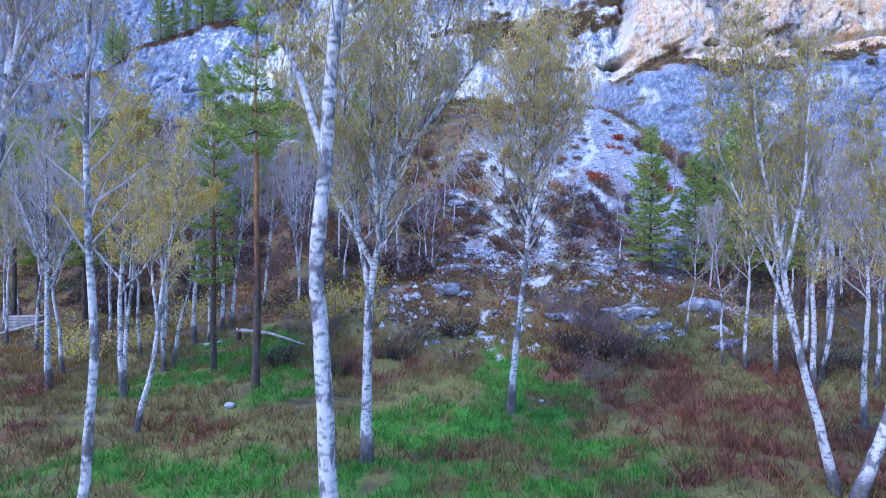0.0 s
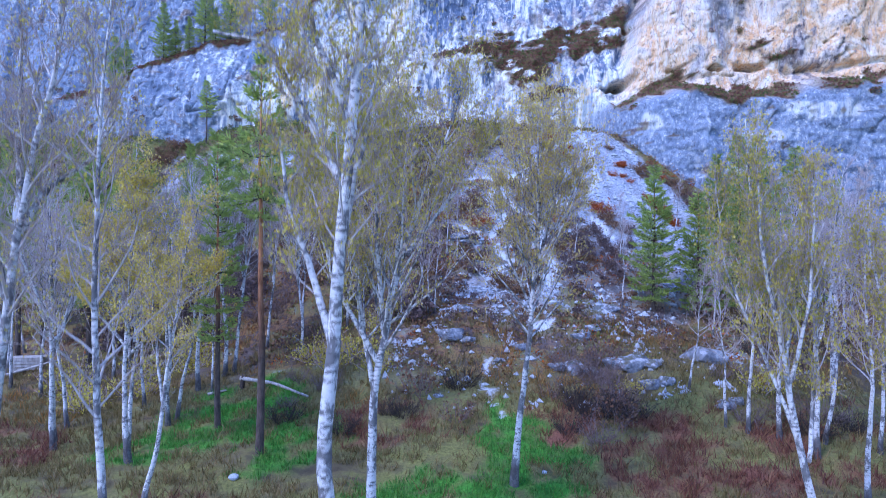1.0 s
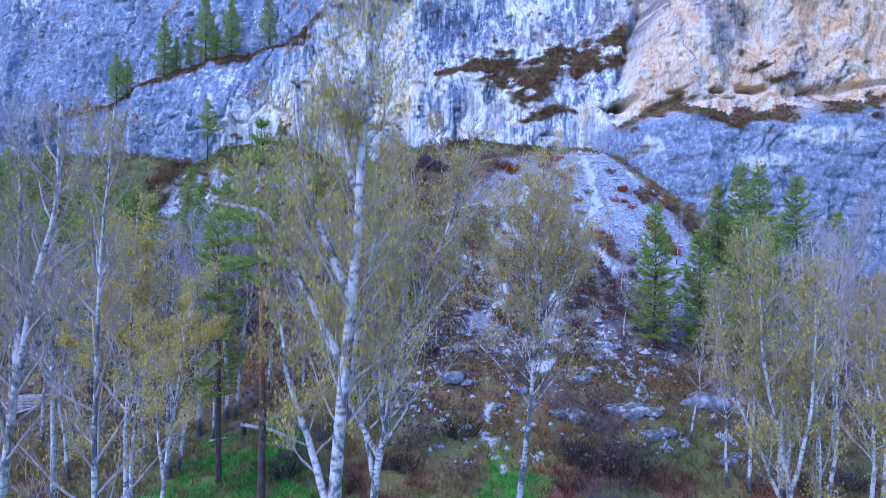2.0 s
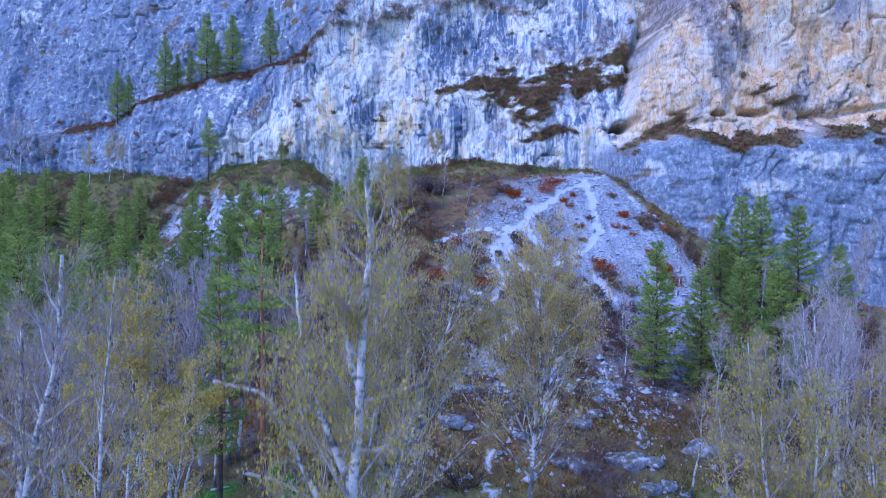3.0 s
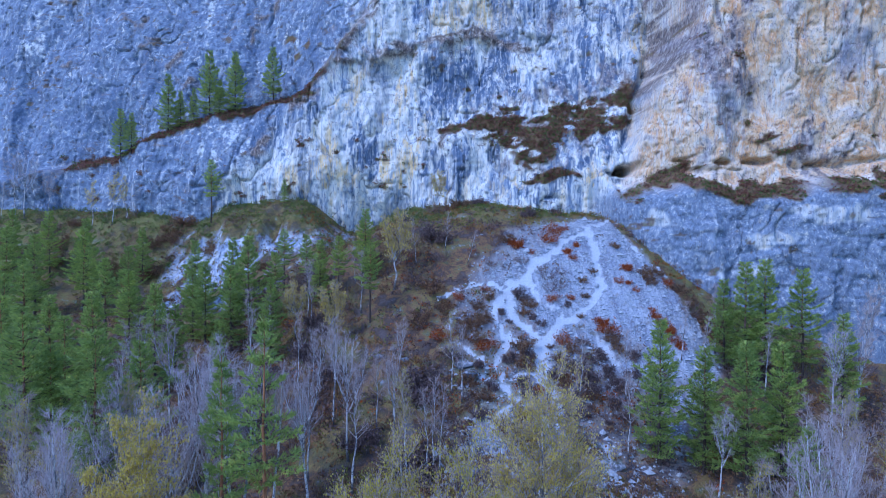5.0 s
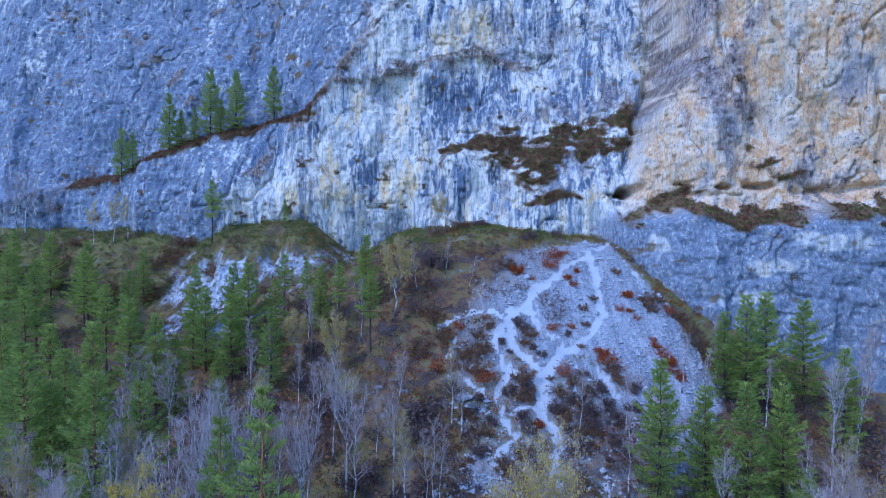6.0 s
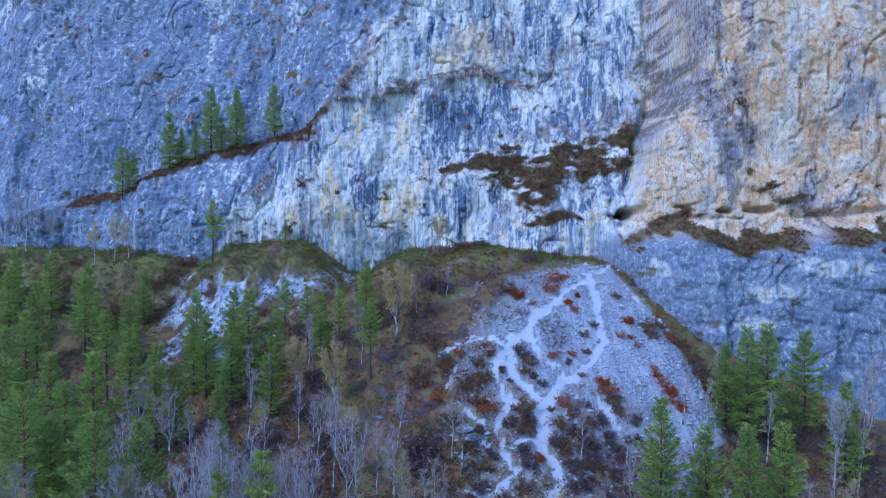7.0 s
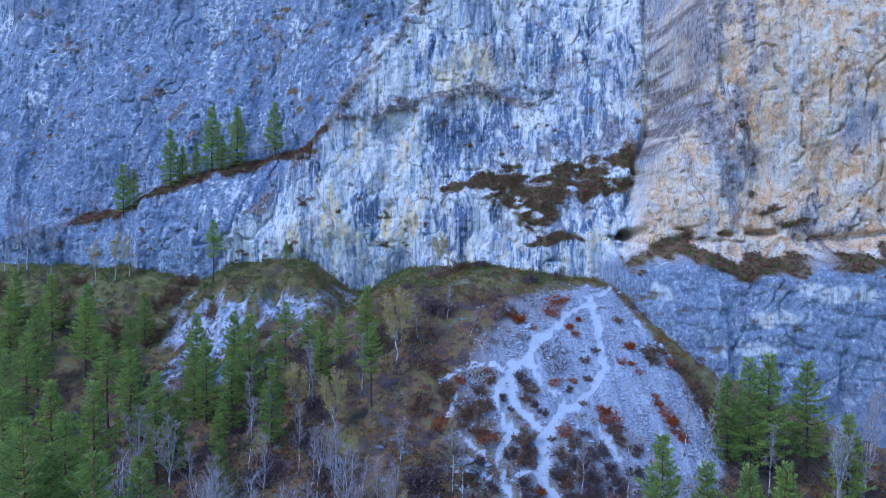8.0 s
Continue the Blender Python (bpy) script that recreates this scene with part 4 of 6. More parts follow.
class Heap:
    """Gathers tubes and blades into one mesh."""

    def __init__(self):
        self.v, self.f, self.n = [], [], 0

    def tube(self, pts, radii, sides):
        pts, radii = np.asarray(pts, float), np.asarray(radii, float)
        d = np.gradient(pts, axis=0)
        d /= np.linalg.norm(d, axis=1, keepdims=True) + 1e-9
        side = np.cross(d, (0.31, 0.94, 0.13))
        side /= np.linalg.norm(side, axis=1, keepdims=True) + 1e-9
        over = np.cross(d, side)
        a = np.arange(sides) * 2 * math.pi / sides
        ring = pts[:, None] + radii[:, None, None] * (np.cos(a)[None, :, None] * side[:, None] + np.sin(a)[None, :, None] * over[:, None])
        self.v.extend(ring.reshape(-1, 3).tolist())
        k = len(pts)
        i = self.n + np.arange(k * sides).reshape(k, sides)
        j = np.roll(i, -1, 1)
        self.f.extend(np.stack([i[:-1], j[:-1], j[1:], i[1:]], -1).reshape(-1, 4).tolist())
        self.n += k * sides

    def blades(self, root, tip, width, rng, bend=0.0):
        """Long narrow triangles from root to tip."""
        k = len(root)
        side = np.cross(tip - root, rng.normal(size=(k, 3)))
        side *= (np.asarray(width).reshape(-1, 1) * 0.5) / (np.linalg.norm(side, axis=1, keepdims=True) + 1e-9)
        v = np.stack([root - side, root + side, tip], 1).reshape(-1, 3)
        self.v.extend(v.tolist())
        i = self.n + np.arange(3 * k).reshape(-1, 3)
        self.f.extend(i.tolist())
        self.n += 3 * k

    def leaves(self, at, size, rng, hang=0.5):
        """Small four-cornered leaves, turned at random and hanging a little."""
        k = len(at)
        a = rng.normal(size=(k, 3))
        a[:, 2] -= hang
        a /= np.linalg.norm(a, axis=1, keepdims=True)
        b = np.cross(a, rng.normal(size=(k, 3)))
        b /= np.linalg.norm(b, axis=1, keepdims=True) + 1e-9
        s = (size * rng.uniform(0.6, 1.4, k))[:, None]
        v = np.stack([at, at + a * s * 0.5 + b * s * 0.36, at + a * s, at + a * s * 0.5 - b * s * 0.36], 1).reshape(-1, 3)
        self.v.extend(v.tolist())
        self.f.extend((self.n + np.arange(4 * k).reshape(-1, 4)).tolist())
        self.n += 4 * k

    def mesh(self, name, material, smooth_faces=True):
        return mesh_from(name, self.v, self.f, material, smooth_faces)


def joined(name, a, mat_a, b, mat_b):
    """Two heaps as one mesh with two materials."""
    me = mesh_from(name, a.v + b.v, a.f + [[i + a.n for i in q] for q in b.f], mat_a)
    me.materials.append(mat_b)
    me.polygons.foreach_set("material_index", [0] * len(a.f) + [1] * len(b.f))
    return me


def spline(ctrl, k):
    """k points along a rounded line through the control points, evenly by length."""
    c = np.asarray(ctrl, float)
    s = np.concatenate([[0], np.cumsum(np.linalg.norm(np.diff(c, axis=0), axis=1))])
    fine = np.linspace(0, s[-1], 60)
    p = np.stack([np.interp(fine, s, c[:, i]) for i in range(3)], 1)
    for _ in range(3):
        p[1:-1] = (p[:-2] + 2 * p[1:-1] + p[2:]) / 4
    q = np.linspace(0, 59, k)
    return np.stack([np.interp(q, np.arange(60), p[:, i]) for i in range(3)], 1)


def shoot(rng, start, way, length, k, rise=0.3, wob=0.12):
    """A branch that starts along way and bends upward (or down, when rise is negative)."""
    way = np.asarray(way, float) / np.linalg.norm(way)
    p, pts, step = np.asarray(start, float), [np.asarray(start, float)], length / (k - 1)
    for _ in range(k - 1):
        way = way + np.array([0, 0, rise / (k - 1)]) + rng.normal(size=3) * wob / math.sqrt(k)
        way /= np.linalg.norm(way)
        p = p + way * step
        pts.append(p)
    return np.array(pts)


def birch_meshes(seed, trunk, radius, limbs=(), n_limbs=16, first=0.35, reach=0.42, angle=48, subs=6, twigs=6, leaf=0.06, n_leaf=4,
                 twig_len=0.6, droop=0.0, leaf_mat=None, twig_mat=None, sides=10, fork_radius=0.6, whip=0.006, fineness=3, taper=0.9, bough=0.011, bough_mat=None):
    """Meshes of a birch: its trunk with the large forks, the branches, the twigs and the leaves."""
    rng = np.random.default_rng(seed)
    wood, boughs, fine, green, forks = Heap(), Heap(), Heap(), Heap(), []
    line = spline(trunk, 26)
    line[1:] += np.cumsum(rng.normal(size=(25, 3)) * (0.018, 0.018, 0), 0)
    top = line[-1, 2]
    f = np.linspace(0, 1, 26)
    rad = radius * (1.0 - taper * f ** 0.9) * (1 + 0.45 * np.exp(-f * 26))
    line[0, 2] -= 0.35
    wood.tube(line, rad, sides)
    stems = [(line, rad, first)]
    for ctrl in limbs:
        s = spline(ctrl, 16)
        s[1:] += np.cumsum(rng.normal(size=(15, 3)) * 0.02, 0)
        g = np.linspace(0, 1, 16)
        r = radius * fork_radius * (1 - (taper - 0.04) * g)
        fork = Heap()
        fork.tube(s, r, max(6, sides - 3))
        forks.append(("limb", fork.mesh("birch_limb", BIRCH)))
        stems.append((s, r, 0.18))
    length_all = [np.linalg.norm(np.diff(s, axis=0), axis=1).sum() * (1 - st) for s, _, st in stems]
    tips = []
    for (s, r, st), ln in zip(stems, length_all):
        count = max(4, int(round(n_limbs * ln / length_all[0])))
        spin = rng.uniform(0, 6.28)
        for i in range(count):
            g = st + (0.97 - st) * (i + rng.uniform(0, 0.8)) / count
            q = g * (len(s) - 1)
            at = np.array([np.interp(q, np.arange(len(s)), s[:, c]) for c in range(3)])
            thick = np.interp(q, np.arange(len(s)), r)
            spin += 2.4 + rng.normal() * 0.4
            tilt = radians(angle + rng.normal() * 9)
            way = (math.cos(spin) * math.cos(tilt), math.sin(spin) * math.cos(tilt), math.sin(tilt))
            long = reach * (ln * (1 - 0.75 * (g - st) / (1 - st))) * rng.uniform(0.55, 1.1)
            long = max(0.6, min(long, 5.5))
            b = shoot(rng, at, way, long, 7, 0.35, 0.25)
            boughs.tube(b, np.linspace(min(thick * 0.55, 0.01 + bough * long), whip * 1.3, 7), 5)
            tips.append((b, 0.25))
    twiglets = []
    for b, st in tips:
        long = np.linalg.norm(np.diff(b, axis=0), axis=1).sum()
        for _ in range(subs):
            g = rng.uniform(st, 1.0) * 6
            at = np.array([np.interp(g, np.arange(7), b[:, c]) for c in range(3)])
            d = b[min(6, int(g) + 1)] - b[min(5, int(g))]
            d = d / (np.linalg.norm(d) + 1e-9)
            way = d + rng.normal(size=3) * 0.55
            t = shoot(rng, at, way, long * rng.uniform(0.22, 0.5), 4, 0.3 - droop, 0.25)
            fine.tube(t[:: 4 - fineness], np.linspace(whip * 1.5, whip * 0.7, len(t[:: 4 - fineness])), 3)
            twiglets.append(t)
            for _ in range(twigs):
                g2 = rng.uniform(0.2, 3.0)
                at2 = np.array([np.interp(g2, np.arange(4), t[:, c]) for c in range(3)])
                w2 = (t[3] - t[2]) / (np.linalg.norm(t[3] - t[2]) + 1e-9) + rng.normal(size=3) * 0.5
                t2 = shoot(rng, at2, w2, twig_len * rng.uniform(0.5, 1.3), 3, 0.2 - 1.6 * droop, 0.25)
                fine.tube(t2 if fineness == 3 else t2[::2], np.linspace(whip, whip * 0.5, 3 if fineness == 3 else 2), 3)
                if leaf_mat is not None and n_leaf:
                    u = rng.uniform(0.2, 2.0, n_leaf)
                    at3 = np.stack([np.interp(u, np.arange(3), t2[:, c]) for c in range(3)], 1)
                    green.leaves(at3 + rng.normal(size=at3.shape) * 0.05, leaf, rng)
    out = [("trunk", wood.mesh("birch_trunk", BIRCH))] + forks + [("crown", joined("birch_crown", boughs, bough_mat or PALE_TWIG, fine, twig_mat or TWIG))]
    if green.n:
        out.append(("foliage", green.mesh("birch_foliage", leaf_mat, False)))
    return out


def plant(name, meshes, x, y, z, label, category, group="", turn=0.0, scale=1.0, lean=(0, 0)):
    ob = thing(name, x, y, z, label, category, group)
    ob.matrix_world = pose(x, y, z, lean[0], lean[1], turn)
    ob.scale = (scale, scale, scale)
    for key, me in meshes:
        tagged(part(key, me, ob), kind="stuff" if key in ("crown", "foliage", "stemwork") else "")
    return ob


def pine_meshes(seed, high, bare=0.25, wide=0.2, dense=1.0, radius=0.014):
    """Meshes of a pine: trunk, boughs and needles in flat sprays, its crown starting at the share bare of the height."""
    rng = np.random.default_rng(seed)
    wood, boughs, green = Heap(), Heap(), Heap()
    k = 16
    line = np.stack([np.cumsum(rng.normal(size=k) * 0.03), np.cumsum(rng.normal(size=k) * 0.03), np.linspace(-0.4, high, k)], 1)
    wood.tube(line, high * radius * (1 - 0.93 * np.linspace(0, 1, k)), 9)
    z, spin = high * bare, rng.uniform(0, 6.28)
    while z < high * 0.99:
        g = (z / high - bare) / (1 - bare)
        out = high * wide * (1 - g) ** 0.62 * min(1.0, 0.6 + 1.6 * g) + 0.22
        thin = rng.uniform(0.72, 1.15)
        for _ in range(rng.integers(5, 8)):
            spin += 1.05 + rng.normal() * 0.3
            long = out * thin * rng.uniform(0.55, 1.25)
            tilt = radians(-16 + 52 * g + rng.normal() * 7)
            ahead = np.array([math.cos(spin), math.sin(spin), 0.0])
            aside = np.array([-math.sin(spin), math.cos(spin), 0.0])
            at = np.array([np.interp(z, line[:, 2], line[:, 0]), np.interp(z, line[:, 2], line[:, 1]), z + rng.normal() * 0.07])
            b = shoot(rng, at, ahead * math.cos(tilt) + (0, 0, math.sin(tilt)), long, 5, 0.5, 0.16)
            boughs.tube(b, np.linspace(0.012 + 0.011 * long, 0.006, 5), 4)
            m = int(dense * (14 + 46 * long * (0.25 + 0.3 * long)))
            u = 1 - rng.uniform(0, 1, m) ** 1.3 * 0.8
            root = np.stack([np.interp(u * 4, np.arange(5), b[:, c]) for c in range(3)], 1)
            side = rng.uniform(-1, 1, m)
            span = (0.1 + 0.42 * long * np.clip(1.25 - u, 0, 1) * np.clip(u * 1.6, 0, 1))
            root = root + aside * (side * span)[:, None]
            root[:, 2] += rng.normal(size=m) * 0.05 - 0.12 * np.abs(side) * span
            w = ahead * 0.75 + aside * side[:, None] * 0.7 + rng.normal(size=(m, 3)) * 0.4
            w[:, 2] += 0.4
            w /= np.linalg.norm(w, axis=1, keepdims=True)
            green.blades(root, root + w * rng.uniform(0.2, 0.42, (m, 1)), 0.1 * rng.uniform(0.6, 1.3, m), rng)
        z += high * 0.042 * rng.uniform(0.75, 1.3) + 0.05
    return [("trunk", wood.mesh("pine_trunk", PINE)), ("crown", boughs.mesh("pine_crown", DARK_TWIG)), ("foliage", green.mesh("pine_foliage", NEEDLE, False))]


def shrub_meshes(seed, leaf_mat, stem_mat, n_stem=18, n_leaf=900, leaf=0.13, high=0.8):
    """A low bush about 2 m across."""
    rng = np.random.default_rng(seed)
    wood, green = Heap(), Heap()
    for _ in range(n_stem):
        a, out = rng.uniform(0, 6.28), rng.uniform(0.1, 0.5)
        root = (math.cos(a) * out, math.sin(a) * out, -0.15)
        s = shoot(rng, root, (math.cos(a) * 0.9, math.sin(a) * 0.9, 0.8), rng.uniform(0.5, 1.1), 5, 0.3, 0.4)
        wood.tube(s[::2], (0.016, 0.011, 0.005), 3)
        for _ in range(4):
            i = rng.integers(1, 5)
            t = shoot(rng, s[i], rng.normal(size=3) + (0, 0, 0.6), rng.uniform(0.2, 0.5), 3, 0.2, 0.3)
            wood.tube(t[::2], (0.009, 0.004), 3)
            if n_leaf:
                m = max(1, n_leaf // (n_stem * 4))
                at = t[rng.integers(0, 3, m)] + rng.normal(size=(m, 3)) * (0.13, 0.13, 0.09)
                at[:, 2] = np.abs(at[:, 2])
                green.leaves(at, leaf, rng, 0.0)
    out = [("stemwork", wood.mesh("shrub_stemwork", stem_mat))]
    if green.n:
        out.append(("foliage", green.mesh("shrub_foliage", leaf_mat, False)))
    return out

# ---- trees close to the camera ----
plant("birch", birch_meshes(1, [(0, 0, 0), (0, 0, 3.2), (-0.17, 0, 6.7), (0, 0, 9.7), (0.2, 0, 12), (0.4, 0, 14.1), (0.45, 0, 15.7), (0.65, 0, 17.4), (0.55, 0, 18.4)], 0.195,
      [[(-0.1, 0, 8.9), (-0.4, 0.2, 9.8), (-0.7, 0.3, 10.6), (-1.1, 0.5, 11.6), (-1.3, 0.6, 12.8)],
       [(0.3, 0, 12.6), (-0.1, 0.1, 13.7), (-0.5, 0.2, 14.7), (-0.72, 0.2, 15.7), (-0.8, 0.2, 16.9)],
       [(0.42, 0, 14.5), (0.2, -0.2, 15.5), (0.15, -0.2, 16.4)],
       [(0.15, 0, 11.6), (-0.8, 0.5, 13.4), (-1.4, 0.6, 14.6), (-2.4, 0.7, 14.8)],
       [(0.1, 0, 10.8), (0.2, 0.7, 12.2), (0.4, 1.4, 14.2)]],
      n_limbs=24, first=0.56, reach=0.3, bough=0.007, angle=42, subs=5, twigs=6, leaf=0.06, n_leaf=6, leaf_mat=BUD, twig_len=0.6, sides=14, fork_radius=0.42, taper=0.74),
      -2.0, 10.7, 0.0, "tall forked white birch with a few small yellow-green leaves", "birch tree")
plant("birch", birch_meshes(2, [(0, 0, 0), (0.08, 0, 3), (0.15, 0, 5.8), (0.6, 0, 7.7), (0.9, 0, 9.6), (1.75, 0, 12.2), (2.9, 0, 14.9), (3.5, 0, 17.0)], 0.2,
      [[(0.15, 0, 5.6), (-0.3, 0.2, 8), (-0.7, 0.3, 11.4), (-0.9, 0.3, 15.2)], [(0.8, 0, 9.0), (1.0, 0.3, 12.4), (0.9, 0.3, 16.8)],
       [(0.5, 0, 7.4), (0.2, -0.5, 10.6), (0.1, -0.8, 15.8)], [(0.3, 0, 6.6), (-1.2, -0.3, 9.4), (-2.4, -0.4, 13.6)], [(1.2, 0, 10.4), (2.8, 0.4, 12.4), (4.6, 0.5, 14.8)]],
      n_limbs=34, first=0.4, reach=0.46, angle=56, subs=6, twigs=7, leaf=0.07, n_leaf=5, leaf_mat=BUD, sides=12, fork_radius=0.5, whip=0.007, fineness=2, bough=0.015, bough_mat=BIRCH),
      -2.6, 20.5, 0.0, "dark-footed birch that forks into several leaning stems", "birch tree")
plant("birch", birch_meshes(3, [(0, 0, 0), (0.15, 0, 2.3), (0.35, 0, 4.9), (0.2, 0, 7.8), (0.3, 0, 12.3), (0.6, 0, 15.2), (0.7, 0, 16.6)], 0.125, (),
      n_limbs=34, first=0.42, reach=0.26, subs=6, twigs=6, leaf=0.06, n_leaf=2, leaf_mat=BUD, twig_len=0.5, sides=12),
      -7.4, 12.2, 0.0, "slender white birch with a narrow open crown", "birch tree")
plant("birch", birch_meshes(4, [(0, 0, 0), (0.55, 0, 5), (1.1, 0, 9.9), (1.7, 0, 13.3), (2.1, 0, 14.6), (2.2, 0, 17)], 0.17,
      [[(1.2, 0, 10.8), (1.9, 0.2, 12), (2.7, 0.4, 12.6), (3.2, 0.5, 13.6)], [(1.25, 0, 11.2), (0.9, 0.3, 13), (1.0, 0.3, 15.4)], [(1.0, 0, 9.5), (0.3, 0.3, 11.5), (0.1, 0.4, 14)]],
      n_limbs=28, first=0.5, reach=0.36, subs=6, twigs=6, leaf=0.06, n_leaf=1, leaf_mat=BUD, sides=12, taper=0.78),
      -11.0, 13.6, 0.0, "leaning white birch with a forked bare crown", "birch tree")
plant("birch", birch_meshes(5, [(0, 0, 0), (-0.7, 0, 2.7), (-1.35, 0, 5.4), (-2.0, 0, 9.6), (-2.5, 0, 11.8), (-2.7, 0, 14.4)], 0.15,
      [[(-1.3, 0, 5.0), (-2.1, 0.3, 7.6), (-3.2, 0.4, 10.2), (-3.6, 0.4, 13)], [(-1.6, 0, 6.6), (-1.3, -0.4, 9), (-1.4, -0.6, 13.2)], [(-1.0, 0, 4.4), (-0.4, 0.4, 7), (-0.2, 0.6, 10.5)],
       [(-1.8, 0, 8), (-2.8, -0.5, 11), (-3.0, -0.7, 13.6)], [(-1.7, 0, 7.4), (-0.9, 0.5, 10), (-0.6, 0.6, 12.8)]],
      n_limbs=20, first=0.42, reach=0.3, angle=60, subs=6, twigs=6, leaf=0.075, n_leaf=4, leaf_mat=BUD, twig_len=0.6, sides=12, fork_radius=0.45),
      11.5, 17.6, 0.0, "leaning birch with a fan of stems and yellow-green leaves", "birch tree")
plant("birch", birch_meshes(6, [(0, 0, 0), (0.6, 0, 1.3), (1.15, 0, 2.8), (2.2, 0.3, 6.2), (3.0, 0.5, 10), (3.3, 0.5, 13.6)], 0.19,
      [[(1.6, 0.1, 4.2), (1.3, 0.4, 7.5), (0.8, 0.6, 11.5)], [(2.2, 0.3, 6.2), (3.4, 0.6, 9), (4.0, 0.8, 12)], [(2.0, 0.3, 5.6), (2.0, -0.4, 9), (1.9, -0.6, 12.6)]],
      n_limbs=20, first=0.45, reach=0.32, angle=58, subs=6, twigs=6, leaf=0.08, n_leaf=4, leaf_mat=BUD, twig_len=0.6, sides=12),
      11.5, 17.0, 0.0, "thick-stemmed birch leaning over red heath", "birch tree")
plant("birch", birch_meshes(7, [(0, 0, 0), (0.3, 0, 3), (0.75, 0, 6.5), (1.0, 0, 9.4), (1.3, 0, 12.8), (1.5, 0, 17.4)], 0.17,
      [[(0.95, 0, 8.8), (0.5, 0.2, 11.4), (0.3, 0.3, 16)], [(1.0, 0, 9.4), (1.8, 0.3, 12), (2.4, 0.4, 15.8)], [(1.1, 0, 10), (1.0, -0.6, 13), (0.9, -0.8, 16.6)], [(0.85, 0, 7.6), (-0.1, -0.2, 10), (-0.7, -0.3, 13)], [(1.05, 0, 9.8), (2.2, -0.3, 12), (3.0, -0.4, 14.2)]],
      n_limbs=34, first=0.36, reach=0.6, angle=48, subs=7, twigs=6, leaf=0.075, n_leaf=6, leaf_mat=GOLD, twig_mat=TWIG, whip=0.007, fineness=2, bough=0.015, bough_mat=BIRCH, sides=12, fork_radius=0.42),
      3.0, 27.0, 0.2, "birch with a broad fan of ascending pale branches", "birch tree")

plant("birch", birch_meshes(8, [(0, 0, 0), (-0.2, 0, 4), (0.1, 0, 8), (0.3, 0, 11.4), (0.4, 0, 15.4)], 0.15,
      [[(0, 0, 6.4), (1.4, 0.3, 8.4), (3.0, 0.5, 10.6)], [(0, 0, 6.8), (-1.3, 0.2, 9.4), (-2.4, 0.3, 12)], [(0.2, 0, 9), (0.8, -0.8, 11.5), (1.0, -1.0, 13.6)], [(0, 0, 5.0), (1.6, -0.2, 6.6), (3.6, -0.3, 8.2), (5.0, -0.3, 9.4)], [(0, 0, 5.4), (-1.8, 0.2, 7.4), (-3.6, 0.3, 9.0)]],
      n_limbs=24, first=0.36, reach=0.44, subs=6, twigs=6, leaf=0.11, n_leaf=7, leaf_mat=GOLD, sides=10, whip=0.008, bough=0.015, bough_mat=BIRCH),
      -15.5, 29.4, 0.3, "birch with a broad crown of thin yellow leaves", "birch tree")

# ---- birches of the wood ----
def stem(high, sway, seed):
    r = np.random.default_rng(seed)
    return [(0, 0, 0)] + [(sway * f + r.normal() * 0.12, r.normal() * 0.12, high * f) for f in (0.2, 0.4, 0.6, 0.8, 1.0)]


WOOD = [
    birch_meshes(21, stem(14, 0.5, 1), 0.14, [[(0.2, 0, 6), (1.0, 0.4, 9), (1.5, 0.6, 12.5)], [(0.3, 0, 7), (-0.8, -0.5, 10), (-1.2, -0.7, 13)]], n_limbs=16, first=0.45, reach=0.34, subs=6, twigs=6, n_leaf=0, whip=0.008, fineness=2),
    birch_meshes(22, stem(13, -0.6, 2), 0.13, (), n_limbs=26, first=0.4, reach=0.32, subs=6, twigs=6, leaf=0.085, n_leaf=3, leaf_mat=BUD, whip=0.009, fineness=2),
    birch_meshes(23, stem(14.5, 0.9, 3), 0.13, [[(0.3, 0, 5), (-0.6, 0.5, 8.5), (-1.3, 0.7, 12)]], n_limbs=18, first=0.4, reach=0.34, subs=6, twigs=6, leaf=0.09, n_leaf=6, leaf_mat=GOLD, whip=0.009, fineness=2),
    birch_meshes(24, stem(12, 0.2, 4), 0.12, (), n_limbs=20, first=0.4, reach=0.3, subs=5, twigs=5, n_leaf=0, twig_mat=TWIG, whip=0.01, fineness=2),
    birch_meshes(25, stem(15, -0.3, 5), 0.15, [[(0, 0, 5.5), (1.4, 0.4, 9), (2.2, 0.6, 13)], [(0, 0, 6.5), (-1.3, -0.4, 10), (-1.9, -0.6, 13.5)], [(-0.1, 0, 7.5), (0.3, 1.3, 11), (0.4, 1.8, 14)], [(-0.1, 0, 8), (-0.3, -1.3, 11), (-0.5, -1.9, 14)]], n_limbs=20, first=0.4, reach=0.42, angle=56, subs=5, twigs=5, n_leaf=0, twig_mat=MAUVE_TWIG, whip=0.007, bough=0.015, bough_mat=BIRCH, fineness=2),
    birch_meshes(26, stem(8, 0.2, 6), 0.12, [[(0, 0, 3), (0.9, 0.3, 4.8), (1.3, 0.4, 6.6)], [(0, 0, 3.4), (-0.9, -0.2, 5), (-1.2, -0.3, 7)]], n_limbs=18, first=0.3, reach=0.36, subs=6, twigs=5, leaf=0.11, n_leaf=4, leaf_mat=GOLD, whip=0.012, fineness=2),
]
LOOKS = ["bare white birch with a forked crown", "slender white birch with few green leaves", "white birch with thin yellow leaves", "thin bare young birch", "bare birch with a broad pale crown", "small birch with golden-brown leaves"]


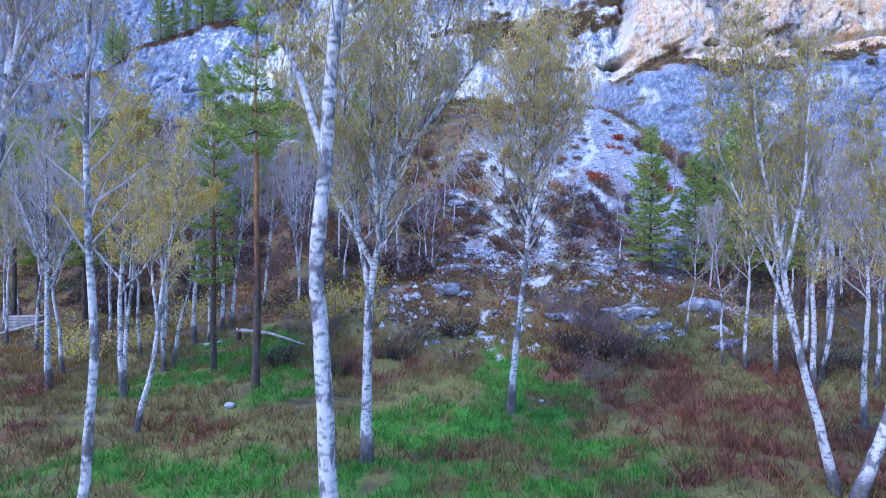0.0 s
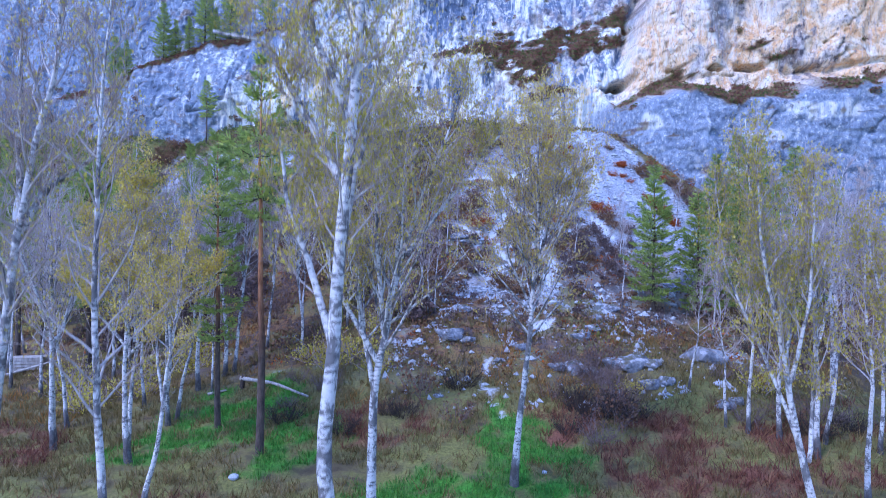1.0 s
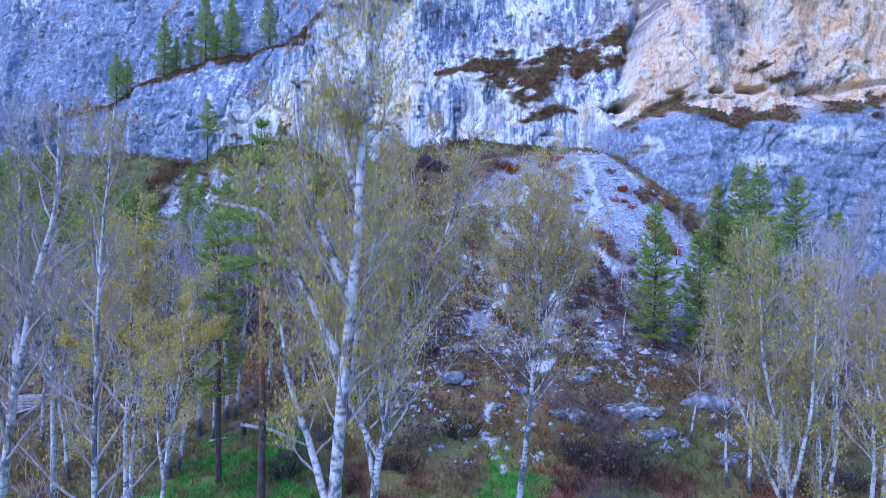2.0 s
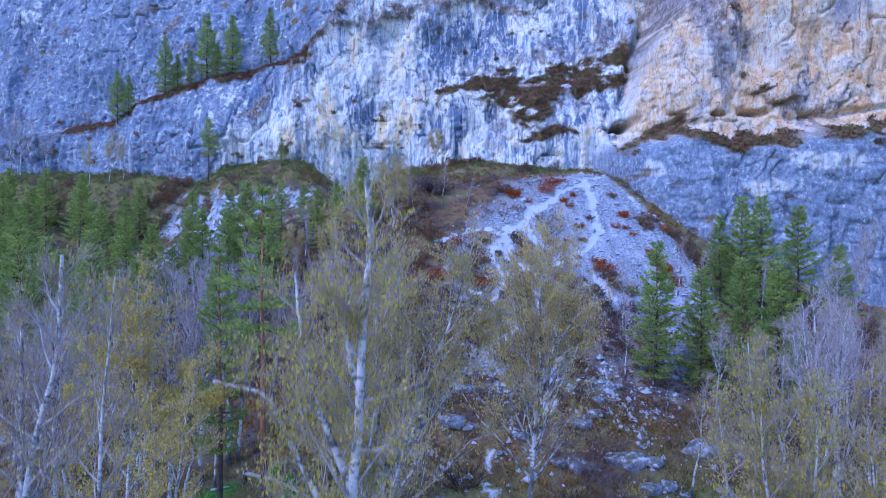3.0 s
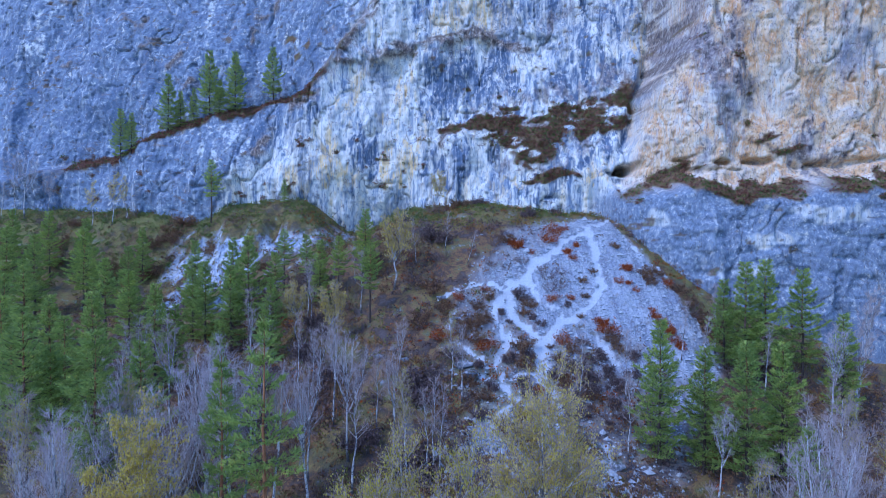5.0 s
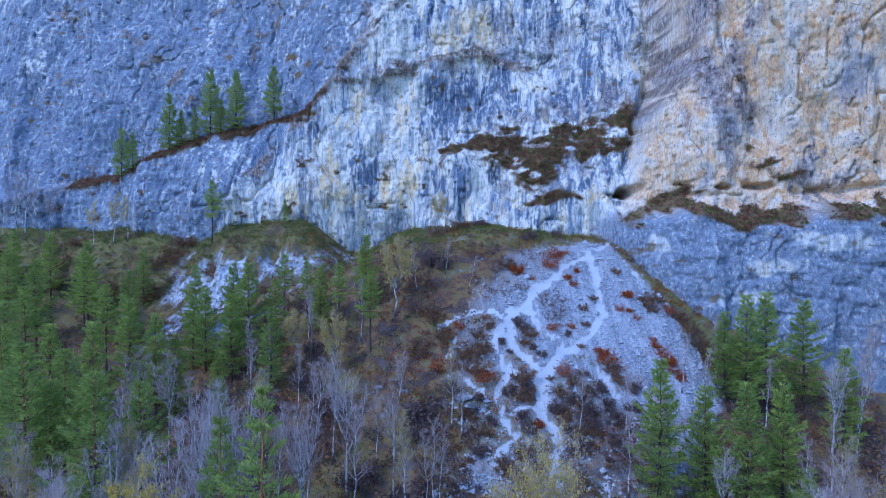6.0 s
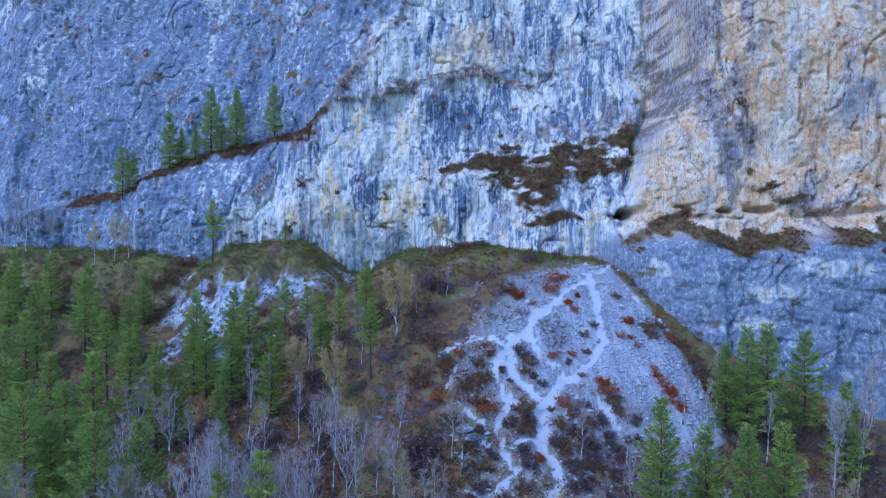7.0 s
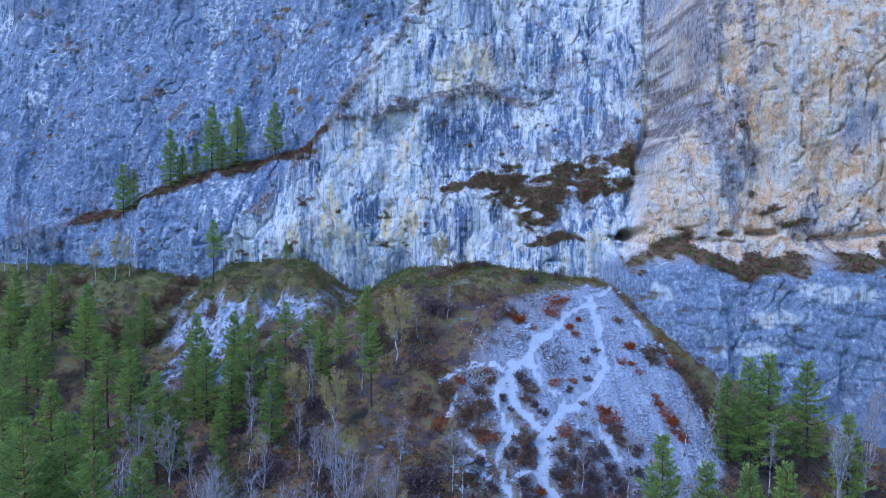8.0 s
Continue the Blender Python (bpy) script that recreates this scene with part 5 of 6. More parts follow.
def stand(rows, group):
    """Rows: kind, x, y, height as a share of the model, turn, lean to the right."""
    for kind, x, y, size, turn, lean in rows:
        if kind not in first_of:
            first_of[kind] = plant("birch", WOOD[kind], x, y, 0, LOOKS[kind], "birch tree", group)
            ob = first_of[kind]
            ob.matrix_world = pose(x, y, float(ground_z(x, y)), 0, lean, turn)
            ob.scale = (size, size, size)
        else:
            ob = copy_thing(first_of[kind], pose(x, y, float(ground_z(x, y)), 0, lean, 0) @ pose(0, 0, 0, 0, 0, turn))
            ob.scale = (size, size, size)
            ob["group"] = group


first_of = {}
stand([
    (1, -22.4, 35.7, 0.95, 20, -2), (0, -16.1, 30.5, 0.95, 80, 3), (2, -12.3, 24.2, 0.9, 10, 7), (0, -16.4, 35.6, 1.0, 200, 2), (3, -16.2, 36.3, 1.0, 30, 8),
    (4, -16.9, 41.2, 1.05, 0, 3), (3, -15.5, 40.0, 0.7, 90, 0), (4, -15.6, 42.7, 1.05, 120, -2), (0, -15.0, 42.8, 0.98, 40, 3),
    (4, -21.3, 32.8, 0.9, 60, -1), (3, -36.0, 51.6, 0.9, 10, -9), (1, -19.5, 39.0, 0.9, 140, -6),
], "birches in the wood")
stand([
    (3, 14.2, 35.4, 0.62, 0, 7), (1, 15.7, 31.5, 0.85, 40, 2), (0, 17.2, 31.2, 0.9, 100, 2), (4, 18.0, 29.4, 0.98, 10, 0), (3, 19.2, 30.7, 0.95, 70, 9), (1, 16.9, 24.3, 0.95, 30, 1),
    (3, 14.8, 32.0, 0.7, 10, -4), (0, 22.0, 34.5, 0.9, 160, 3), (2, 20.5, 26.5, 0.8, 45, 2), (3, 21.5, 30.0, 0.9, 60, 2), (0, 24.5, 38.0, 0.85, 70, 0),
], "birches in the wood")
stand([
    (3, -1.8, 47.5, 0.6, 0, -3), (3, -1.4, 47.4, 0.66, 120, 1), (3, -0.9, 47.6, 0.6, 240, 4), (3, 14.7, 50.3, 0.6, 0, 0), (1, -3.4, 47.0, 0.7, 20, 0),
    (0, -5.2, 57.2, 0.5, 30, 5), (1, 0.1, 56.3, 0.6, 80, 0), (3, 1.0, 55.0, 0.6, 80, 0), (3, 11.9, 55.9, 0.5, 0, 2), (3, 16.1, 55.9, 0.55, 0, 0), (4, -8.5, 50.0, 0.72, 0, 0), (0, -10.5, 54.0, 0.7, 50, 0),
    (3, -11.5, 48.5, 0.8, 50, 0),
], "birches on the slope")
stand([
    (5, -6.7, 72.1, 1.15, 0, 2), (5, -12.7, 65.1, 0.9, 0, 0), (3, -15.8, 69.4, 0.62, 0, -6), (3, -16.8, 70.9, 0.62, 90, 3), (3, 2.1, 74.5, 0.35, 0, 14), (3, -10.3, 69.5, 0.6, 30, 0),
    (0, -32.9, 62.3, 0.75, 0, 2), (0, -27.2, 58.2, 0.8, 30, -3), (3, -21.2, 62.9, 0.7, 70, 4), (3, -4.2, 74.6, 0.5, 70, -6), (3, -0.7, 77.3, 0.4, 20, 5), (4, -29.0, 53.0, 0.8, 20, 2),
], "birches on the slope")
stand([
    (3, 27.1, 62.5, 0.6, 10, 0), (0, 40.0, 60.5, 0.85, 10, 9), (3, 24.1, 59.3, 0.5, 10, 10), (4, 35.2, 56.5, 0.62, 10, 4), (3, 22.9, 60.5, 0.5, 60, 5), (3, 29.8, 57.9, 0.6, 60, 3),
    (0, 37.8, 57.0, 0.7, 60, 5), (3, 31.0, 50.0, 0.7, 0, 2), (3, 34.0, 48.0, 0.75, 0, 4), (1, 29.0, 44.0, 0.75, 0, 0), (4, 20.5, 46.5, 0.5, 0, 5), (3, 33.5, 45.0, 0.75, 0, 4),
], "birches on the slope")
stand([
    (0, -72.4, 100.0, 0.8, 0, -3), (4, -70.9, 100.2, 0.75, 0, 2), (2, -53.9, 96.0, 0.56, 0, 2), (2, -51.6, 96.0, 0.5, 90, -3), (2, -57.2, 96.0, 0.52, 40, 0), (0, -66.0, 98.5, 0.6, 40, 3), (5, -1.8, 90.6, 0.75, 0, 0), (5, -11.0, 76.0, 0.8, 50, 0), (5, -17.5, 68.5, 0.8, 150, 0), (3, -2.6, 90.8, 0.4, 90, -6), (3, -75.5, 101.0, 0.5, 0, 6),
], "birches below the cliff")

stand([
    (4, -20.9, 32.1, 1.0, 40, 0), (0, -27.5, 41.0, 0.85, 120, 2), (4, -24.5, 44.5, 0.85, 210, -2), (1, -31.0, 43.0, 0.9, 70, 3), (0, -34.5, 47.5, 0.85, 15, -2), (4, -18.4, 39.6, 1.0, 160, 2), (0, -13.6, 46.0, 0.85, 60, 3), (4, -10.6, 44.6, 0.8, 100, -3),
    (3, -7.6, 46.4, 0.85, 10, 2), (0, -4.6, 49.0, 0.72, 45, -2), (4, 25.6, 33.6, 0.8, 25, 2), (0, 28.0, 37.5, 0.8, 140, 3), (1, 30.5, 42.0, 0.75, 80, -2), (3, 26.2, 45.4, 0.75, 200, 3),
], "birches in the wood")

# ---- pines ----
PINES = [pine_meshes(31, 13, 0.32, 0.2), pine_meshes(32, 12, 0.2, 0.21), pine_meshes(33, 11, 0.1, 0.23), pine_meshes(34, 13, 0.42, 0.18)]
HIGH = [13, 12, 11, 13]
PINE_LOOKS = ["tall green pine on the wooded slope", "dense green pine on the slope", "bushy young green pine", "narrow green pine with a bare lower trunk"]
first_pine = {}


def pines(rows, group, on_ground=True):
    """Rows: kind, x, y (or height on the cliff), tree height, turn."""
    for kind, x, y, high, turn in rows:
        z = float(ground_z(x, y)) if on_ground else y - 0.3
        if not on_ground:
            y = float(cliff_shape(np.array([x]), np.array([y]))[0][0]) - 0.3
        size = high / HIGH[kind]
        if kind not in first_pine:
            first_pine[kind] = plant("pine", PINES[kind], x, y, z, PINE_LOOKS[kind], "pine tree", group, turn, size)
        else:
            ob = copy_thing(first_pine[kind], pose(x, y, z, 0, 0, turn))
            ob.scale = (size, size, size)
            ob["group"] = group


plant("pine", pine_meshes(35, 20, 0.6, 0.1, 1.0, 0.011), -9.2, 29.8, 0.1, "tall pine with an orange upper trunk and high crown", "pine tree")
plant("pine", pine_meshes(36, 17, 0.3, 0.11, 1.0, 0.011), -13.0, 34.5, 0.4, "narrow dark green pine among birches", "pine tree")
pines([
    (0, -51.6, 69.5, 13, 0), (1, -55.8, 80.7, 12, 40), (3, -51.4, 72.5, 13, 90), (0, -49.9, 81.8, 12, 130), (3, -42.1, 73.6, 12, 200), (0, -37.7, 58.6, 13, 20), (1, -37.4, 62.9, 13, 70), (2, -38.0, 71.2, 11, 10),
    (1, -31.6, 64.5, 12, 300), (1, -24.0, 71.7, 12, 50), (2, -29.3, 72.0, 10, 150), (3, -20.9, 72.2, 9, 80), (2, -19.7, 66.2, 9, 10), (1, -10.4, 74.3, 9, 30), (3, -9.0, 67.8, 9, 240),
], "pines on the slope")
pines([
    (2, -25.5, 65.9, 6, 10), (0, -35.0, 52.3, 13, 60), (0, -40.1, 54.5, 14, 100), (3, -13.4, 72.3, 8, 0), (2, -15.8, 73.1, 8, 60), (2, -30.1, 65.8, 9, 120), (2, -25.3, 69.7, 10, 260), (2, -31.5, 73.7, 9, 10),
    (0, -45.2, 60.6, 15, 200), (3, -58.0, 75.0, 13, 0), (0, -62.0, 84.0, 12, 10), (1, -44.0, 66.0, 12, 70), (1, -42.5, 79.5, 10, 20), (0, -27.5, 46.5, 16, 5), (3, -35.8, 50.5, 17, 95), (3, -25.0, 48.5, 14, 40),
], "pines on the slope")
pines([
    (1, -52.0, 86.0, 11, 0), (2, -33.0, 78.0, 10, 10), (2, -28.0, 77.5, 9, 90), (3, -21.5, 78.0, 8, 20), (0, -64.0, 77.0, 13, 80), 
    (1, -60.0, 90.0, 10, 30), (2, -67.0, 92.0, 9, 70), (2, -45.0, 88.0, 8, 100), (3, -18.0, 75.5, 8, 10), (2, -23.0, 60.0, 7, 60),
], "pines on the slope")
pines([
    (2, 17.3, 50.5, 12, 0), (2, 20.8, 50.0, 10.5, 100), (1, 22.8, 47.0, 12, 30), (2, 26.4, 48.7, 11, 60), (1, 29.0, 60.0, 11.5, 200), (1, 31.4, 61.0, 12, 20), (1, 36.0, 62.5, 11.5, 310), (2, 37.0, 57.7, 10, 10), (2, 27.1, 60.5, 9, 150), (3, 23.5, 40.0, 9, 10),
], "pines below the lower wall")
pines([
    (2, -55.6, 37.9, 8.5, 0), (2, -47.8, 42.3, 10, 40), (2, -40.8, 44.8, 11.5, 90), (2, -36.6, 45.7, 10.5, 10), (1, -30.0, 47.3, 9.5, 30), (2, -43.5, 44.0, 6, 30), (2, -53.5, 39.1, 6.5, 80), (2, -38.8, 45.3, 6, 80), (2, -46.0, 43.2, 6.5, 10),
], "pines on the cliff ramp", False)
plant("pine", PINES[3], -37.0, 93.5, float(ground_z(-37.0, 93.5)), "narrow pine standing on the rocky bank", "pine tree", "", 30, 0.75)
plant("pine", PINES[2], -25.7, 93.6, float(ground_z(-25.7, 93.6)), "small young pine on the turf shelf", "pine tree", "", 30, 0.36)
stand([
    (3, -20.0, 66.0, 0.6, 0, 2), (3, -22.5, 68.0, 0.65, 60, -3), (3, -13.5, 58.0, 0.6, 20, 4), (3, -15.5, 61.5, 0.6, 100, 0), (0, -12.8, 57.0, 0.6, 10, 3), (3, -17.5, 57.0, 0.7, 200, 0), (3, -24.5, 57.0, 0.75, 10, -2), (0, -21.0, 52.0, 0.8, 90, 2),
    (3, -11.8, 75.0, 0.5, 0, -3), (3, -14.8, 76.5, 0.5, 70, 3), (1, -24.0, 46.0, 0.9, 10, 0), (3, -28.0, 48.0, 0.9, 10, 3), (3, -6.5, 53.0, 0.6, 40, 0),
], "birches on the slope")

# ---- rocks ----
def rock_mesh(seed, level=3, rough=0.35, flat=0.7):
    bm = bmesh.new()
    bmesh.ops.create_icosphere(bm, subdivisions=level, radius=1.0)
    co = np.array([v.co[:] for v in bm.verts])
    n = fbm(co[:, 0] * 1.7 + seed, co[:, 1] * 1.7, co[:, 2] * 1.7, 3, seed)
    r = 1 + rough * n
    # split off flat faces, as frost breaks limestone
    rng = np.random.default_rng(seed)
    for _ in range(9):
        d = rng.normal(size=3)
        d /= np.linalg.norm(d)
        reach = co @ d
        r = np.where(reach * r > 0.72, 0.72 / np.maximum(reach, 0.3), r)
    for v, k in zip(bm.verts, r):
        v.co *= k
        v.co.z *= flat
    me = bpy.data.meshes.new("boulder")
    bm.to_mesh(me)
    bm.free()
    me.materials.append(BOULDER)
    return me


ROCKS = [rock_mesh(3, 4, 0.25), rock_mesh(8, 4, 0.22, 0.6), rock_mesh(14, 4, 0.28, 0.8)]
PEBBLE = rock_mesh(5, 3, 0.25, 0.8)
PEBBLE.materials[0] = SCREE


def boulders(rows, label, group):
    """Rows: kind, x, y, half width, turn."""
    for kind, x, y, r, turn in rows:
        ob = new("boulder", ROCKS[kind])
        ob.matrix_world = pose(x, y, float(ground_z(x, y)) + 0.08 * r, 0, 0, turn)
        ob.scale = (r * 0.9, r * 0.75, r * 0.7)
        tagged(ob, label, "boulder", group)


boulders([
    (0, 0.4, 43.8, 1.3, 0), (1, 1.6, 43.4, 0.8, 50), (0, 7.4, 39.8, 0.8, 10), (2, 8.4, 39.6, 1.1, 80), (1, 9.3, 39.3, 0.8, 160), (0, 11.2, 39.6, 1.2, 30), (2, 12.2, 39.2, 1.4, 200), (1, 13.2, 38.8, 0.9, 100),
    (0, 12.4, 36.6, 0.9, 10), (1, 13.4, 36.5, 0.8, 70), (2, 1.4, 47.8, 0.9, 30), (0, 9.8, 43.5, 1.0, 20), (1, 10.8, 44.6, 0.9, 140), (2, 11.6, 46.5, 0.8, 60),
], "grey lichened limestone boulder in brown undergrowth", "boulders at the foot of the slope")
boulders([
    (0, 5.2, 42.5, 0.7, 0), (1, 3.6, 41.0, 0.5, 40), (2, 13.4, 49.0, 0.8, 20), (1, 12.2, 51.0, 0.7, 90), (0, -1.0, 69.3, 0.7, 10), (1, 0.5, 66.6, 0.6, 70), (2, 1.2, 60.0, 1.2, 0), (0, 1.9, 58.6, 1.0, 130), (1, -7.4, 62.6, 0.6, 0), (2, -6.0, 63.2, 0.5, 60), (0, -4.6, 61.2, 0.6, 10), (1, -4.2, 59.5, 0.5, 10), (0, -5.4, 64.0, 0.45, 200),
], "pale limestone boulder on the brown slope", "boulders on the slope")
boulders([
    (1, 17.2, 40.5, 2.0, 20), (0, -2.2, 45.4, 0.35, 0), (2, -0.5, 37.0, 0.4, 0), (1, 15.5, 33.6, 0.8, 30), (0, 16.3, 33.9, 0.6, 30),
], "low weathered stone lying in the grass", "stones in the meadow")


for px, py, r in ((-9.6, 27.2, 0.26), (4.5, 27.8, 0.15)):
    ob = new("stone", PEBBLE)
    ob.matrix_world = pose(px, py, float(ground_z(px, py)) + 0.1, 0, 0, 40)
    ob.scale = (r, r * 0.8, r * 0.8)
    tagged(ob, "small pale stone lying in green grass", "stone", "stones in the meadow")


# ---- scattered stones, grass and heath ----
def scatter(seed, count, x0, x1, y0, y1, chance):
    """Random places on the ground, kept with the given chance (a function of x and y)."""
    rng = np.random.default_rng(seed)
    x, y = rng.uniform(x0, x1, count), rng.uniform(y0, y1, count)
    keep = rng.uniform(size=count) < chance(x, y)
    x, y = x[keep], y[keep]
    return np.stack([x, y, ground_z(x, y)], 1), rng


def tufts(name, at, rng, blades, high, wide, material, label, category, lean=0.5, size=None):
    heap = Heap()
    k = len(at)
    s = rng.uniform(0.6, 1.4, k) if size is None else size
    root = np.repeat(at, blades, 0) + rng.normal(size=(k * blades, 3)) * (0.12, 0.12, 0.0) * np.repeat(s, blades)[:, None]
    way = rng.normal(size=(k * blades, 3)) * lean
    way[:, 2] = np.abs(way[:, 2]) * 0.3 + 1
    tip = root + way * high * np.repeat(s, blades)[:, None] * rng.uniform(0.5, 1.1, (k * blades, 1))
    root[:, 2] -= 0.06
    heap.blades(root, tip, wide * rng.uniform(0.6, 1.4, k * blades), rng)
    ob = new(name, heap.mesh(name, material, False))
    return tagged(ob, label, category, kind="stuff")


def cushions(name, at, rng, leaves, leaf, spread, material, label, category):
    """Low rounded clumps made of many small leaves."""
    heap = Heap()
    k = len(at)
    s = np.repeat(rng.uniform(0.5, 1.5, k), leaves)[:, None]
    d = rng.normal(size=(k * leaves, 3))
    d /= np.linalg.norm(d, axis=1, keepdims=True)
    d[:, 2] = np.abs(d[:, 2])
    p = np.repeat(at, leaves, 0) + d * s * np.asarray(spread) * rng.uniform(0.5, 1.0, (k * leaves, 1))
    heap.leaves(p, leaf, rng, -0.3)
    ob = new(name, heap.mesh(name, material, False))
    return tagged(ob, label, category, kind="stuff")


def clear(x, y):
    return 1 - np.clip(trail_at(x, y) * 1.5, 0, 1)


at, rng = scatter(1, 30000, -30, 30, 14, 42, lambda x, y: green_at(x, y) * clear(x, y))
tufts("green_grass", at, rng, 6, 0.26, 0.05, GRASS, "bright green grass in the clearing", "grass")
at, rng = scatter(2, 26000, -32, 32, 14, 44, lambda x, y: 0.75 * np.clip(heath_at(x, y) - green_at(x, y), 0, 1) * clear(x, y))
tufts("red_heath", at, rng, 7, 0.5, 0.045, HEATH, "red-brown heath and dry stalks on the meadow", "heath", 0.6)
at, rng = scatter(3, 22000, -40, 34, 13, 48, lambda x, y: (1 - np.maximum(heath_at(x, y), green_at(x, y))) * clear(x, y) * smooth(-0.9, 0.1, fbm(x / 3, y / 3, 0, 3, 7)))
tufts("dry_grass", at, rng, 7, 0.42, 0.045, STRAW, "olive dry grass between the birches", "grass")
slope = lambda x, y: smooth(38, 46, y - np.interp(x, SHIFT_X, SHIFT_Y) * 0.7)
at, rng = scatter(4, 22000, -85, 46, 38, 101, lambda x, y: slope(x, y) * clear(x, y) * np.clip(1.0 - 1.15 * scree_at(x, y), 0.03, 1) * smooth(-0.5, 0.3, fbm(x / 4, y / 4, 0, 3, 17)) * (1 - 0.75 * smooth(80, 86, y)))
cushions("brown_heath", at, rng, 9, 0.22, (0.6, 0.6, 0.5), BROWN, "low brown heath covering the hillside", "heath")
at, rng = scatter(5, 12000, -85, 46, 38, 101, lambda x, y: slope(x, y) * clear(x, y) * np.clip(1.0 - 1.2 * scree_at(x, y), 0, 1) * smooth(0.0, 0.5, fbm(x / 6, y / 6, 0, 3, 27) - 0.3 + 1.1 * smooth(78, 86, y)))
cushions("olive_scrub", at, rng, 10, 0.2, (0.55, 0.55, 0.4), MOSS, "olive scrub on the crest of the slope", "scrub")
at, rng = scatter(8, 12000, -60, 46, 38, 92, lambda x, y: slope(x, y) * clear(x, y) * np.clip(1.05 - 1.2 * scree_at(x, y), 0, 1) * smooth(-0.1, 0.5, fbm(x / 5, y / 5, 0, 3, 47)) * (1 - 0.8 * smooth(79, 85, y)))
cushions("plum_heath", at, rng, 11, 0.22, (0.55, 0.55, 0.5), PLUM, "dark plum-brown heath on the hillside", "heath")
at, rng = scatter(9, 11000, -50, 46, 36, 92, lambda x, y: clear(x, y) * np.clip(1.0 - 1.2 * scree_at(x, y), 0, 1) * smooth(0.0, 0.5, fbm(x / 4, y / 4, 0, 3, 57)))
tufts("slope_grass", at, rng, 6, 0.5, 0.07, AMBER, "amber dry grass on the hillside", "grass", 0.7)
at, rng = scatter(6, 2500, -30, 30, 40, 95, lambda x, y: slope(x, y) * clear(x, y) * np.clip(0.9 - scree_at(x, y), 0, 1) * smooth(0.1, 0.6, fbm(x / 5, y / 5, 0, 3, 37)))
cushions("rust_scrub", at, rng, 14, 0.17, (0.45, 0.45, 0.4), RUST, "rust-coloured scrub scattered on the slope", "scrub")


def stones(name, at, rng, size, label, material):
    """Angular stones, eight faces each."""
    k = len(at)
    base = np.array([(1, 0, 0), (0, 1, 0), (-1, 0, 0), (0, -1, 0), (0, 0, 0.8), (0, 0, -0.8)], float)
    tri = np.array([(0, 1, 4), (1, 2, 4), (2, 3, 4), (3, 0, 4), (1, 0, 5), (2, 1, 5), (3, 2, 5), (0, 3, 5)])
    s = size * np.exp(rng.normal(size=k) * 0.5)
    a = rng.uniform(0, 6.28, k)
    v = base[None] * (1 + 0.35 * rng.normal(size=(k, 6, 1)))
    c, n = np.cos(a)[:, None], np.sin(a)[:, None]
    v = np.stack([v[..., 0] * c - v[..., 1] * n, v[..., 0] * n + v[..., 1] * c, v[..., 2]], -1) * s[:, None, None]
    v = v + at[:, None] + np.array([0, 0, 0.02])
    f = (np.arange(k)[:, None, None] * 6 + tri[None]).reshape(-1, 3)
    ob = new(name, mesh_from(name, v.reshape(-1, 3).tolist(), f.tolist(), material, False))
    return tagged(ob, label, "stones", kind="stuff")


at, rng = scatter(7, 24000, -1, 30, 38, 86, lambda x, y: np.clip(scree_at(x, y), 0, 1) * clear(x, y))
stones("scree_stones", at, rng, 0.095, "loose pale limestone scree on the steep fan", SCREE)

at, rng = scatter(12, 7000, -4, 17, 35, 52, lambda x, y: 0.04 + 0.85 * smooth(0.32, 0.6, fbm(x / 2.2, y / 2.2, 0, 3, 87)))
stones("rubble", at, rng, 0.12, "broken pale limestone rubble at the foot of the slope", SCREE)

# dark clumps between the worn paths, and turf along the crest
free = lambda x, y: np.min([near_line(x, y, line) - half for half, line in TRAILS], axis=0) > 0.85
at, rng = scatter(67, 420, -3, 18, 46, 72, lambda x, y: free(x, y) * (1 - smooth(58, 70, y)) * np.clip(1.15 - 0.75 * smooth(9, 15, x + 0.6 * (y - 62)), 0.08, 1) * (1 - 0.5 * smooth(64, 72, y)))
cushions("plum_clumps", at[::2], rng, 110, 0.14, (0.6, 0.6, 0.45), PLUM, "dark plum-brown clumps between the worn paths", "heath")
cushions("brown_clumps", at[1::2], rng, 110, 0.14, (0.6, 0.6, 0.45), BROWN, "rusty brown clumps between the worn paths", "heath")
at, rng = scatter(68, 9000, -85, 21, 80, 104, lambda x, y: smooth(0.0, 2.5, y - 84 - 0.06 * np.abs(x + 10)) * (1 - crag_at(x, y, ground_z(x, y))) * np.clip(1 - 1.4 * scree_at(x, y), 0, 1) * smooth(-0.8, 0.1, fbm(x / 3, y / 3, 0, 3, 67)))
cushions("crest_turf", at, rng, 13, 0.2, (0.55, 0.55, 0.45), TURF, "dark green-brown turf along the crest of the slope", "grass")

# heath on the cliff's ledges
rng = np.random.default_rng(11)
lx, lz = rng.uniform(-70, 60, 60000), rng.uniform(28, 52, 60000)
ly, lm = cliff_shape(lx, lz)
keep = rng.uniform(size=60000) < smooth(0.4, 0.8, lm["turf"]) * np.where(lx > 22, 0.8, 1.0)
at = np.stack([lx, ly - 0.1, lz], 1)[keep]
pick = rng.uniform(size=len(at))
half = pick < 0.5
red = pick > np.where(at[:, 0] < -20, 0.66, 0.84)
cushions("ledge_heath", at[half], rng, 9, 0.2, (0.4, 0.4, 0.3), UMBER, "dark brown heath growing on the cliff ledges", "heath")
cushions("ledge_scrub", at[red], rng, 9, 0.2, (0.4, 0.4, 0.3), HEATH, "red-brown scrub growing on the cliff ledges", "scrub")
cushions("ledge_grass", at[~half & ~red], rng, 9, 0.2, (0.4, 0.4, 0.3), TURF, "dark olive grass growing on the cliff ledges", "grass")

